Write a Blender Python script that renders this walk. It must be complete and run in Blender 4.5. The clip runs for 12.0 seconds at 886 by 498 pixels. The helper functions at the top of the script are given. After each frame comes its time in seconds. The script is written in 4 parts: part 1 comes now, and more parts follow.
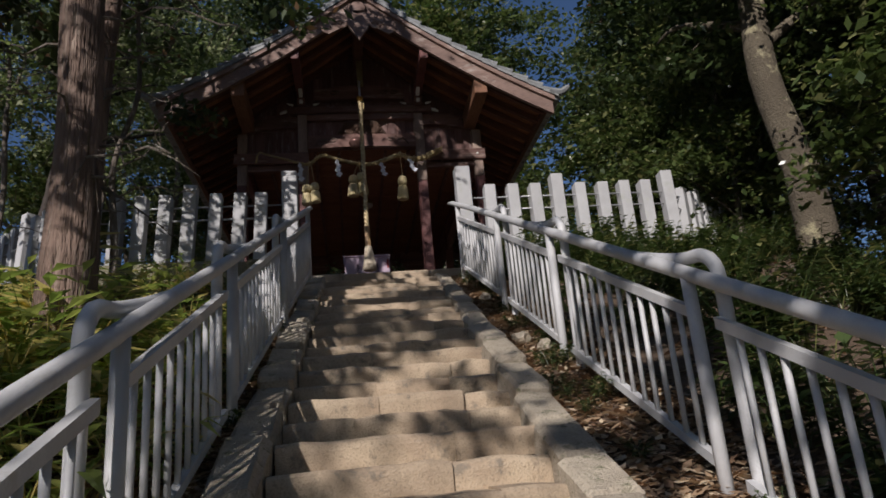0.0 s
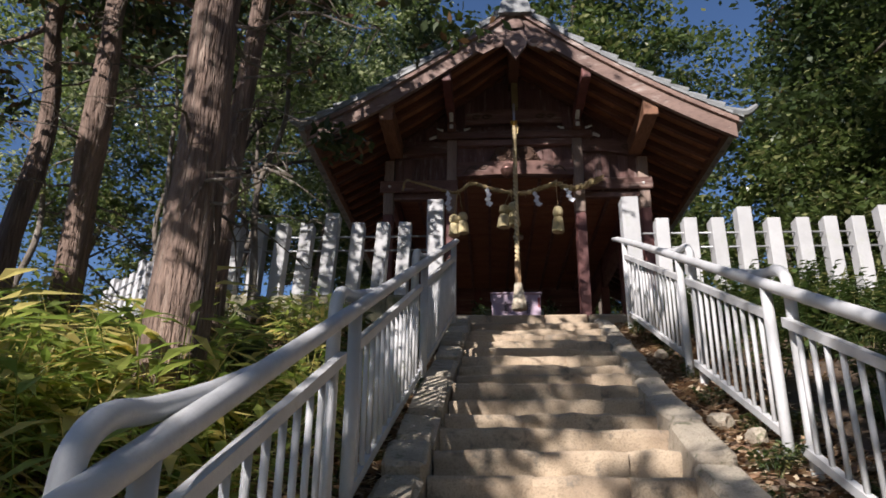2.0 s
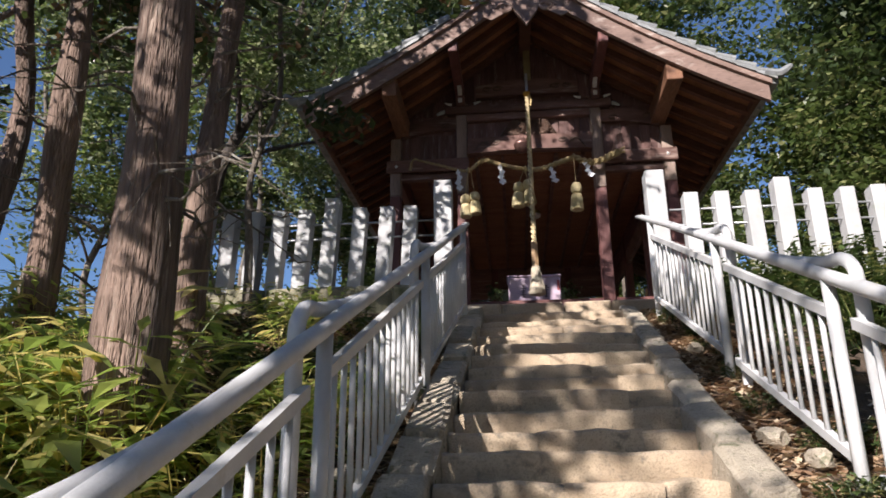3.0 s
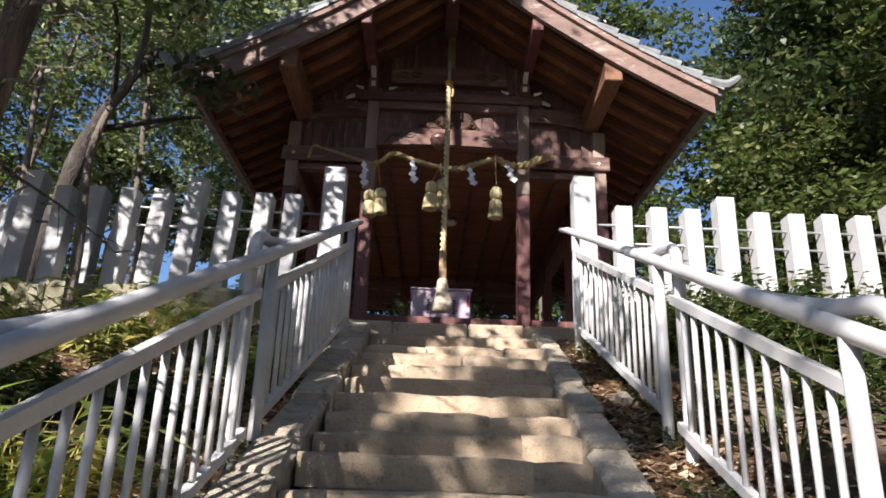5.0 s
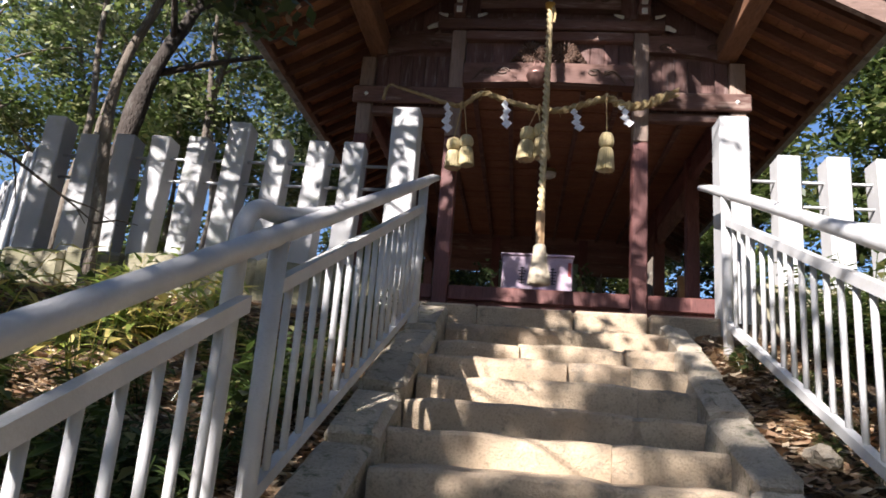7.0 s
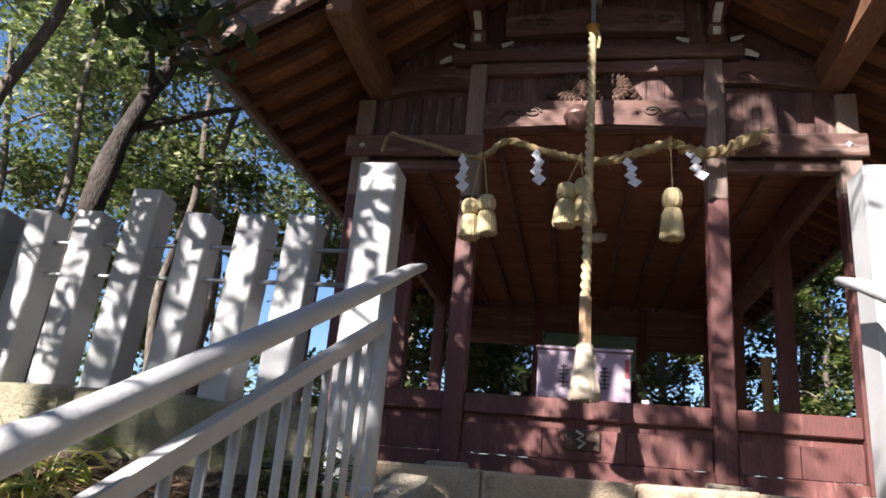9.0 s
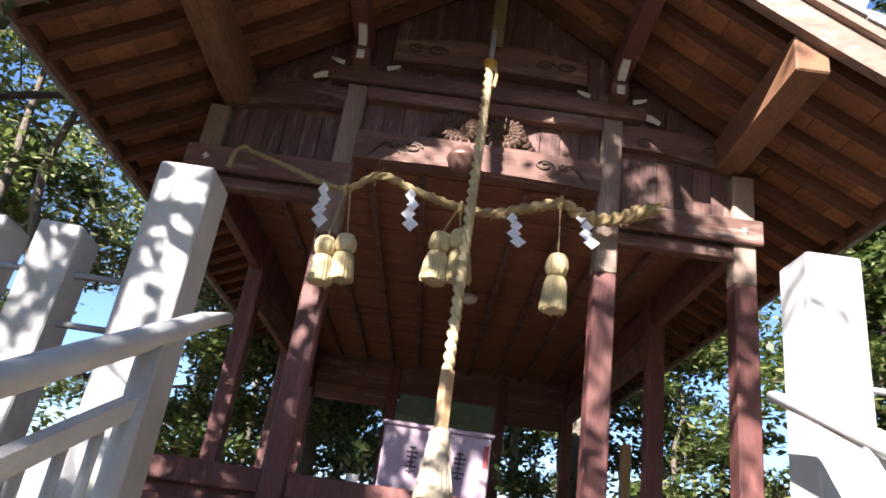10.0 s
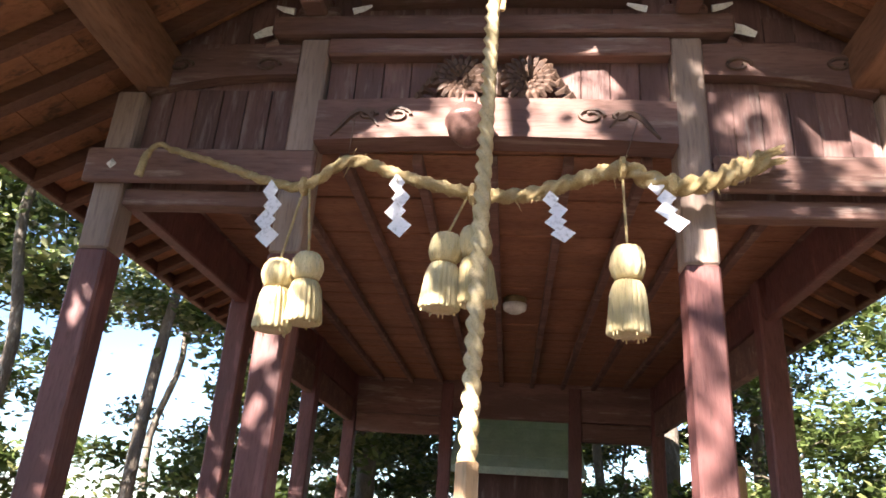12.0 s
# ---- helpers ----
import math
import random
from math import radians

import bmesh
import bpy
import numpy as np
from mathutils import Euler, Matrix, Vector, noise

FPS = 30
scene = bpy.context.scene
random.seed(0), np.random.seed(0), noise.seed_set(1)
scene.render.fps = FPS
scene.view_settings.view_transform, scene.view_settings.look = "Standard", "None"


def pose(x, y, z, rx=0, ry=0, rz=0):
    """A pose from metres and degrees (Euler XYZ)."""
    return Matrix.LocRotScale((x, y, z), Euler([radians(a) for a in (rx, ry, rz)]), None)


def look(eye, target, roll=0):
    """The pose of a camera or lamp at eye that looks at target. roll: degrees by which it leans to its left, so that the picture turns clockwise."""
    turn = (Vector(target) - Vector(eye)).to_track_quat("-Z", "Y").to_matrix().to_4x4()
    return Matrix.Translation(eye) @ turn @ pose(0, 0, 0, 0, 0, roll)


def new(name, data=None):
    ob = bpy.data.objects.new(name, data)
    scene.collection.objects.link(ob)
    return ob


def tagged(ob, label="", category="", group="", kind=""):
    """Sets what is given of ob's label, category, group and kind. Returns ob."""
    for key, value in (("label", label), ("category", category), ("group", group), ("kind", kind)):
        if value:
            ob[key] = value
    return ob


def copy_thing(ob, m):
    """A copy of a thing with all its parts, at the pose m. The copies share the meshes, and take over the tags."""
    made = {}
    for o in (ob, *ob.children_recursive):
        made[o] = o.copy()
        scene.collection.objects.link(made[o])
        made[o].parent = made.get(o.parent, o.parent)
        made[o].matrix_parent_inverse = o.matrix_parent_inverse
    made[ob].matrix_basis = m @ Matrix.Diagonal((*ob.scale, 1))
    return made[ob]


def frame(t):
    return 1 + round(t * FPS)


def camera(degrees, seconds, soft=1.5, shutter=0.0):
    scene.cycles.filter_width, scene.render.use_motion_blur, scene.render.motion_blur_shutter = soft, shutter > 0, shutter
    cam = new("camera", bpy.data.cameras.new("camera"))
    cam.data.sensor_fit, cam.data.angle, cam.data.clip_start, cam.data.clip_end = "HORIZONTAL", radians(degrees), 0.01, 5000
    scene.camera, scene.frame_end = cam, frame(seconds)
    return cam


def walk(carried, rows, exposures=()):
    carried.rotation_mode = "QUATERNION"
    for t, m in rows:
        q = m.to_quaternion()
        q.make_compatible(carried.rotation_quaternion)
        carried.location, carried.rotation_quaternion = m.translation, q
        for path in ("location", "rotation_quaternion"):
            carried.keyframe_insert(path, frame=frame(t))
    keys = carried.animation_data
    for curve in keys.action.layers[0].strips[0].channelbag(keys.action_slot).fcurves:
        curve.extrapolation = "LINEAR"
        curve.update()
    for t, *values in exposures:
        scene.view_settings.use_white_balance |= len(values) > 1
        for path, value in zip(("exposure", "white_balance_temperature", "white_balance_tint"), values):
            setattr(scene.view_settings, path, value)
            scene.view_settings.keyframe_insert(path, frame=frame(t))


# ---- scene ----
cam = camera(63.9, 12.0, soft=1.7)
PATH = [
    (0, (0.275, -0.289, 2.114), (0.553, 1.604, 2.695), -5.0),
    (0.5, (0.356, -0.088, 2.238), (0.618, 1.798, 2.85), -3.7),
    (1, (0.322, 0.194, 2.403), (0.465, 2.079, 3.055), -1.8),
    (1.5, (0.258, 0.429, 2.478), (0.36, 2.31, 3.148), -0.6),
    (2, (0.246, 0.692, 2.547), (0.118, 2.571, 3.221), 0.7),
    (2.5, (0.28, 0.98, 2.64), (0.165, 2.864, 3.303), 1.4),
    (3, (0.335, 1.298, 2.863), (0.148, 3.194, 3.474), -0.5),
    (3.5, (0.378, 1.598, 2.998), (0.357, 3.489, 3.647), 2.9),
    (5.5, (0.582, 2.896, 3.407), (0.611, 4.801, 4.015), 1.9),
    (6, (0.54, 3.127, 3.578), (0.416, 5.054, 4.099), 3.5),
    (6.5, (0.561, 3.565, 3.734), (0.277, 5.479, 4.24), 2.4),
    (7, (0.537, 3.988, 3.831), (0.309, 5.916, 4.313), 4.5),
    (9, (0.633, 5.692, 4.66), (0.254, 7.56, 5.265), 5.1),
    (9.5, (0.579, 6.153, 4.88), (0.357, 8.004, 5.604), 7.4),
    (10, (0.621, 6.606, 5.004), (0.587, 8.451, 5.775), 8.5),
    (10.5, (0.702, 7.024, 5.142), (0.682, 8.876, 5.898), 10.3),
    (11, (0.671, 7.498, 5.36), (0.72, 9.31, 6.205), 1.7),
    (11.5, (0.8, 7.916, 5.622), (0.713, 9.701, 6.521), 6.2),
    (12, (0.84, 8.17, 5.776), (0.638, 10.02, 6.507), 3.8),
]
EXPOSURES = [(t, e, k, 17) for t, e, k in ((0.0, -0.3, 6100), (1.0, 0.15, 6080), (2.5, 0.74, 6120), (3.5, 0.98, 6150), (5.5, 1.22, 6120), (7.0, 1.36, 6120), (9.0, 1.5, 6120), (9.5, 1.8, 6150), (10.5, 2.42, 6250), (12.0, 2.95, 6450))]
walk(cam, [(t, look(eye, target, roll)) for t, eye, target, roll in PATH], EXPOSURES)


# ---------------------------------------------------------------- light
SUN_AZ, SUN_EL = -152.0, 31.5     # degrees; azimuth from +y, clockwise
sun_dir = Vector((math.sin(radians(SUN_AZ)) * math.cos(radians(SUN_EL)),
                  math.cos(radians(SUN_AZ)) * math.cos(radians(SUN_EL)), math.sin(radians(SUN_EL))))
world = bpy.data.worlds.new("sky")
scene.world = world
world.use_nodes = True
wn = world.node_tree.nodes
sky = wn.new("ShaderNodeTexSky")
sky.sky_type = 'NISHITA'
sky.sun_disc = False
sky.dust_density, sky.ozone_density = 0.3, 5.0
sky.sun_elevation, sky.sun_rotation = radians(SUN_EL), radians(SUN_AZ)
wn["Background"].inputs[1].default_value = 0.066
world.node_tree.links.new(sky.outputs[0], wn["Background"].inputs[0])
sun = new("sun", bpy.data.lights.new("sun", 'SUN'))
sun.data.energy, sun.data.angle, sun.data.color = 5.0, radians(0.53), (1.0, 0.93, 0.82)
sun.matrix_world = look(sun_dir * 40, (0, 0, 0))


# ---------------------------------------------------------------- materials
def mat(name, c1, c2, rough=0.8, scale=6.0, fine=60.0, bump=0.3, metal=0.0, stretch=(1, 1, 1), spots=None, vary=0.12, bumpd=0.01, grit=1.0):
    """Two colours mixed by a broad and a fine noise, with spots of a third, piece by piece variation and relief."""
    m = bpy.data.materials.new(name)
    m.use_nodes = True
    n, l = m.node_tree.nodes, m.node_tree.links
    b = n["Principled BSDF"]
    b.inputs["Roughness"].default_value, b.inputs["Metallic"].default_value = rough, metal
    tc = n.new("ShaderNodeTexCoord")
    mp = n.new("ShaderNodeMapping")
    mp.inputs["Scale"].default_value = stretch
    l.new(tc.outputs["Object"], mp.inputs[0])
    info = n.new("ShaderNodeObjectInfo")
    add = n.new("ShaderNodeVectorMath")
    mul = n.new("ShaderNodeMath")
    mul.operation = 'MULTIPLY'
    mul.inputs[1].default_value = 37.0
    l.new(info.outputs["Random"], mul.inputs[0])
    l.new(mp.outputs[0], add.inputs[0])
    l.new(mul.outputs[0], add.inputs[1])

    def nz(s, d=4.0, r=0.6):
        t = n.new("ShaderNodeTexNoise")
        t.inputs["Scale"].default_value, t.inputs["Detail"].default_value, t.inputs["Roughness"].default_value = s, d, r
        l.new(add.outputs[0], t.inputs["Vector"])
        return t

    def mix(fac, a, c, blend='MIX'):
        x = n.new("ShaderNodeMix")
        x.data_type, x.blend_type = 'RGBA', blend
        if isinstance(fac, float):
            x.inputs[0].default_value = fac
        else:
            l.new(fac, x.inputs[0])
        for i, v in ((6, a), (7, c)):
            if isinstance(v, tuple):
                x.inputs[i].default_value = (*v, 1)
            else:
                l.new(v, x.inputs[i])
        return x.outputs[2]

    def ramp(src, lo, hi):
        r = n.new("ShaderNodeMapRange")
        r.inputs[1].default_value, r.inputs[2].default_value = lo, hi
        l.new(src, r.inputs[0])
        return r.outputs[0]
    big, small = nz(scale), nz(fine, 3.0)
    col = mix(ramp(big.outputs[0], 0.35, 0.65), c1, c2)
    dark = tuple((1 - 0.45 * grit) * v for v in c1)
    col = mix(ramp(small.outputs[0], 0.5, 0.75), col, dark)
    if spots:
        sp = nz(scale * 2.3, 6.0, 0.7)
        col = mix(ramp(sp.outputs[0], 0.56, 0.66), col, spots)
    if vary:
        hsv = n.new("ShaderNodeHueSaturation")
        v = n.new("ShaderNodeMapRange")
        v.inputs[3].default_value, v.inputs[4].default_value = 1 - vary, 1 + vary
        l.new(info.outputs["Random"], v.inputs[0])
        l.new(v.outputs[0], hsv.inputs["Value"])
        l.new(col, hsv.inputs["Color"])
        col = hsv.outputs[0]
    l.new(col, b.inputs["Base Color"])
    bp = n.new("ShaderNodeBump")
    bp.inputs["Strength"].default_value, bp.inputs["Distance"].default_value = bump, bumpd
    hsum = n.new("ShaderNodeMath")
    hsum.operation = 'ADD'
    l.new(big.outputs[0], hsum.inputs[0])
    l.new(small.outputs[0], hsum.inputs[1])
    l.new(hsum.outputs[0], bp.inputs["Height"])
    l.new(bp.outputs[0], b.inputs["Normal"])
    rr = ramp(small.outputs[0], 0.3, 0.7)
    rm = n.new("ShaderNodeMapRange")
    rm.inputs[3].default_value, rm.inputs[4].default_value = max(0.05, rough - 0.12), min(1, rough + 0.1)
    l.new(rr, rm.inputs[0])
    l.new(rm.outputs[0], b.inputs["Roughness"])
    return m


def leaf_mat(name, c1, c2, c3, share=0.1, trans=0.4, rough=0.38):
    """Leaves: colour by leaf, some light comes through."""
    m = bpy.data.materials.new(name)
    m.use_nodes = True
    n, l = m.node_tree.nodes, m.node_tree.links
    b = n["Principled BSDF"]
    g = n.new("ShaderNodeNewGeometry")
    r = n.new("ShaderNodeValToRGB")
    e = r.color_ramp.elements
    e[0].color, e[1].color = (*c1, 1), (*c2, 1)
    e[1].position = 1 - share - 0.02
    x = e.new(1 - share)
    x.color = (*c3, 1)
    l.new(g.outputs["Random Per Island"], r.inputs[0])
    l.new(r.outputs[0], b.inputs["Base Color"])
    b.inputs["Roughness"].default_value = rough
    t = n.new("ShaderNodeBsdfTranslucent")
    hs = n.new("ShaderNodeHueSaturation")
    hs.inputs["Value"].default_value, hs.inputs["Saturation"].default_value = 1.5, 1.1
    l.new(r.outputs[0], hs.inputs["Color"])
    l.new(hs.outputs[0], t.inputs[0])
    ms = n.new("ShaderNodeMixShader")
    ms.inputs[0].default_value = trans
    l.new(b.outputs[0], ms.inputs[1])
    l.new(t.outputs[0], ms.inputs[2])
    l.new(ms.outputs[0], n["Material Output"].inputs[0])
    return m


STEP = mat("worn_granite", (0.53, 0.42, 0.29), (0.4, 0.305, 0.21), 0.85, 3, 90, 0.5, spots=(0.24, 0.2, 0.15), vary=0.13, bumpd=0.02)
CURB = mat("rough_stone", (0.54, 0.47, 0.36), (0.4, 0.34, 0.26), 0.88, 5, 70, 0.7, spots=(0.17, 0.17, 0.1), vary=0.18, bumpd=0.03)
GRANITE = mat("pale_granite", (0.55, 0.55, 0.545), (0.45, 0.45, 0.45), 0.75, 2.5, 160, 0.15, spots=(0.46, 0.47, 0.43), vary=0.07, grit=0.5)
MOSSY = mat("mossy_concrete", (0.33, 0.3, 0.21), (0.2, 0.19, 0.115), 0.9, 4, 60, 0.6, spots=(0.12, 0.13, 0.055), bumpd=0.02)
PAINT = mat("chalky_white_paint", (0.62, 0.62, 0.615), (0.5, 0.5, 0.5), 0.55, 4, 120, 0.12, spots=(0.53, 0.52, 0.5), vary=0.05, grit=0.3)
STEELROD = mat("grey_steel", (0.55, 0.56, 0.57), (0.4, 0.4, 0.4), 0.4, 8, 90, 0.1, metal=0.6)
RED = mat("faded_red_paint", (0.175, 0.064, 0.056), (0.125, 0.048, 0.042), 0.6, 4, 80, 0.25, stretch=(1, 1, 0.15), spots=(0.24, 0.1, 0.085), vary=0.12)
OLDWOOD = mat("weathered_wood", (0.18, 0.095, 0.08), (0.105, 0.054, 0.046), 0.75, 5, 60, 0.5, stretch=(1, 1, 0.12), spots=(0.24, 0.17, 0.15), vary=0.2)
OLDBEAM = mat("weathered_beam", (0.215, 0.115, 0.09), (0.125, 0.065, 0.052), 0.75, 5, 60, 0.5, stretch=(0.12, 1, 1), spots=(0.28, 0.2, 0.165), vary=0.12)
BAREPOST = mat("bleached_post_wood", (0.38, 0.28, 0.225), (0.25, 0.18, 0.14), 0.75, 5, 60, 0.5, stretch=(1, 1, 0.12), vary=0.1)
BOARD = mat("roof_board", (0.42, 0.185, 0.09), (0.28, 0.118, 0.058), 0.7, 4, 50, 0.3, stretch=(0.25, 1, 1), spots=(0.14, 0.07, 0.04), vary=0.22)
PURLIN = mat("purlin_wood", (0.25, 0.12, 0.064), (0.165, 0.078, 0.042), 0.7, 4, 50, 0.3, stretch=(1, 0.2, 1), spots=(0.16, 0.08, 0.05), vary=0.1)
RAFTER = mat("rafter_wood", (0.17, 0.075, 0.045), (0.1, 0.045, 0.028), 0.7, 4, 50, 0.3, stretch=(0.2, 1, 1), vary=0.15)
CEIL = mat("ceiling_board", (0.33, 0.15, 0.08), (0.22, 0.095, 0.052), 0.7, 4, 50, 0.3, stretch=(0.3, 1, 1), vary=0.2)
CARVE = mat("dark_carved_wood", (0.13, 0.075, 0.05), (0.075, 0.045, 0.032), 0.6, 12, 90, 0.5)
BARGE = mat("barge_wood", (0.3, 0.2, 0.16), (0.18, 0.115, 0.092), 0.75, 4, 60, 0.5, stretch=(0.2, 1, 0.6), spots=(0.45, 0.37, 0.32))
TILE = mat("grey_roof_tile", (0.3, 0.31, 0.31), (0.2, 0.205, 0.205), 0.5, 6, 70, 0.3, spots=(0.34, 0.35, 0.32), vary=0.2)
WHITE = mat("white_paint", (0.78, 0.77, 0.73), (0.66, 0.65, 0.6), 0.6, 8, 80, 0.1)
STRAW = mat("rice_straw", (0.54, 0.41, 0.2), (0.38, 0.275, 0.12), 0.75, 14, 130, 0.8, spots=(0.62, 0.52, 0.28), vary=0.08)
HEMP = mat("bell_cord", (0.66, 0.54, 0.32), (0.52, 0.4, 0.21), 0.75, 14, 120, 0.6, vary=0.0)
TAIL = mat("frayed_hemp", (0.66, 0.58, 0.45), (0.5, 0.42, 0.3), 0.85, 14, 120, 0.8, vary=0.0)
PINE = mat("fresh_pine", (0.6, 0.4, 0.22), (0.5, 0.31, 0.16), 0.6, 6, 60, 0.2, stretch=(1, 1, 0.1))
PAPER = mat("white_paper", (0.86, 0.86, 0.88), (0.8, 0.8, 0.83), 0.8, 5, 50, 0.05, vary=0.0)
BRASS = mat("dull_brass", (0.42, 0.36, 0.18), (0.3, 0.25, 0.12), 0.45, 9, 80, 0.2, metal=0.6)
COPPER = mat("tarnished_copper", (0.34, 0.2, 0.17), (0.25, 0.14, 0.12), 0.42, 8, 70, 0.15, metal=0.7)
VERDI = mat("green_copper_sheet", (0.52, 0.66, 0.57), (0.42, 0.55, 0.47), 0.55, 5, 60, 0.2)
LILAC = mat("lilac_cloth", (0.58, 0.46, 0.55), (0.52, 0.4, 0.49), 0.85, 4, 150, 0.15, vary=0.0)
SEAL = mat("red_ink", (0.55, 0.12, 0.12), (0.45, 0.1, 0.1), 0.8, 5, 50, 0.0)
INK = mat("black_ink", (0.1, 0.08, 0.1), (0.07, 0.055, 0.07), 0.8, 5, 50, 0.0)
BARK = mat("cedar_bark", (0.34, 0.235, 0.18), (0.13, 0.088, 0.066), 0.9, 9, 40, 1.0, stretch=(1, 1, 0.09), spots=(0.36, 0.28, 0.22), bumpd=0.09)
GREYBARK = mat("grey_bark", (0.2, 0.165, 0.13), (0.11, 0.09, 0.07), 0.9, 4, 40, 0.8, stretch=(1, 1, 0.4), spots=(0.3, 0.28, 0.24), bumpd=0.04)
# grey bark darkened: the crooked oak's shade is in its colour
SHADEBARK = mat("shaded_bark", (0.07, 0.055, 0.045), (0.04, 0.032, 0.026), 0.9, 4, 40, 0.8, stretch=(1, 1, 0.4), spots=(0.11, 0.1, 0.085), bumpd=0.04)
MOSSBARK = mat("lichen_bark", (0.15, 0.125, 0.085), (0.1, 0.08, 0.055), 0.9, 1.3, 40, 0.9, spots=(0.4, 0.36, 0.22), bumpd=0.04)
SOIL = mat("leaf_covered_soil", (0.15, 0.1, 0.065), (0.085, 0.06, 0.04), 0.95, 2.5, 45, 0.8, spots=(0.2, 0.14, 0.08), vary=0.0, bumpd=0.05)
EARTH = mat("packed_earth", (0.17, 0.13, 0.09), (0.12, 0.09, 0.065), 0.95, 2.5, 60, 0.4, vary=0.0)
LITTER = leaf_mat("dry_leaves", (0.24, 0.14, 0.08), (0.44, 0.31, 0.19), (0.62, 0.5, 0.34), 0.3, 0.12, 0.7)
LEAF = leaf_mat("evergreen_leaves", (0.035, 0.055, 0.02), (0.07, 0.1, 0.035), (0.16, 0.18, 0.075), 0.1, 0.26, 0.3)
LEAF2 = leaf_mat("broad_leaves", (0.05, 0.078, 0.024), (0.11, 0.145, 0.045), (0.24, 0.25, 0.1), 0.16, 0.36, 0.3)
# broad leaves made paler: sunlight on the left trees put into the colour
SUNLEAF = leaf_mat("sunlit_leaves", (0.075, 0.11, 0.035), (0.17, 0.21, 0.075), (0.38, 0.4, 0.22), 0.24, 0.45, 0.28)
CEDAR = leaf_mat("cedar_sprays", (0.03, 0.05, 0.018), (0.06, 0.085, 0.025), (0.17, 0.1, 0.05), 0.12, 0.2, 0.6)
SASA = leaf_mat("bamboo_grass", (0.18, 0.25, 0.06), (0.36, 0.4, 0.12), (0.58, 0.5, 0.2), 0.3, 0.48)
FERN = leaf_mat("undergrowth_leaves", (0.04, 0.065, 0.02), (0.085, 0.125, 0.035), (0.24, 0.24, 0.09), 0.14, 0.28)


# ---------------------------------------------------------------- mesh helpers
def world_of(ob):
    m = ob.matrix_basis.copy()
    while ob.parent:
        ob = ob.parent
        m = ob.matrix_basis @ m
    return m


def part(name, bm, material, parent=None, label="", smooth=False):
    """Links a bmesh, modelled in world metres, as one mesh object under a thing or part."""
    me = bpy.data.meshes.new(name)
    bm.to_mesh(me)
    bm.free()
    me.materials.append(material)
    if smooth:
        me.polygons.foreach_set("use_smooth", [True] * len(me.polygons))
    ob = new(name, me)
    if parent:
        ob.parent = parent
        ob.matrix_basis = world_of(parent).inverted()
    if label:
        tagged(ob, label)
    return ob


def thing(name, at, label, category, group="", kind=""):
    ob = new(name)
    ob.matrix_basis = Matrix.Translation(at)
    return tagged(ob, label, category, group, kind)


def box(bm, x0, x1, y0, y1, z0, z1, bev=0.0):
    geo = bmesh.ops.create_cube(bm, size=1.0, matrix=Matrix.LocRotScale(((x0 + x1) / 2, (y0 + y1) / 2, (z0 + z1) / 2), None, (x1 - x0, y1 - y0, z1 - z0)))
    if bev:
        edges = list({e for v in geo["verts"] for e in v.link_edges})
        bmesh.ops.bevel(bm, geom=edges, offset=bev, segments=1, affect='EDGES')
    return bm


def bx(*a, bev=0.006):
    return box(bmesh.new(), *a, bev=bev)


def tube(bm, pts, radii, n=8, twist=0.0, lobes=0, lobe=0.0, cap=True):
    """A swept tube; lobes and twist give a laid rope."""
    pts = [Vector(p) for p in pts]
    if not hasattr(radii, "__len__"):
        radii = [radii] * len(pts)
    side, rings, run = None, [], 0.0
    for i, p in enumerate(pts):
        d = (pts[min(i + 1, len(pts) - 1)] - pts[max(i - 1, 0)]).normalized()
        if side is None:
            side = d.cross(Vector((0, 0, 1)) if abs(d.z) < 0.9 else Vector((1, 0, 0))).normalized()
        side = (side - d * side.dot(d)).normalized()
        up = d.cross(side)
        if i:
            run += (p - pts[i - 1]).length
        ring = []
        for k in range(n):
            a = 2 * math.pi * k / n
            r = radii[i] * (1 + lobe * math.cos(lobes * (a + twist * run))) if lobes else radii[i]
            ring.append(bm.verts.new(p + side * (r * math.cos(a)) + up * (r * math.sin(a))))
        rings.append(ring)
    for a, b in zip(rings, rings[1:]):
        for k in range(n):
            bm.faces.new((a[k], a[(k + 1) % n], b[(k + 1) % n], b[k]))
    if cap:
        bm.faces.new(rings[0][::-1])
        bm.faces.new(rings[-1])
    return bm


def tb(pts, radii, **k):
    return tube(bmesh.new(), pts, radii, **k)


def smoothpath(pts, steps=8):
    """Catmull-Rom through the points."""
    pts = [Vector(p) for p in pts]
    out = []
    for i in range(len(pts) - 1):
        a, b, c, d = pts[max(i - 1, 0)], pts[i], pts[i + 1], pts[min(i + 2, len(pts) - 1)]
        for s in range(steps):
            t = s / steps
            out.append(0.5 * (2 * b + (c - a) * t + (2 * a - 5 * b + 4 * c - d) * t * t + (3 * b - a - 3 * c + d) * t ** 3))
    return out + [pts[-1]]


def prism(bm, profile, y0, y1):
    """An outline in x and z, drawn along y."""
    a = [bm.verts.new((x, y0, z)) for x, z in profile]
    b = [bm.verts.new((x, y1, z)) for x, z in profile]
    n = len(a)
    bm.faces.new(a)
    bm.faces.new(b[::-1])
    for i in range(n):
        bm.faces.new((a[i], b[i], b[(i + 1) % n], a[(i + 1) % n]))
    bmesh.ops.recalc_face_normals(bm, faces=bm.faces[:])
    return bm


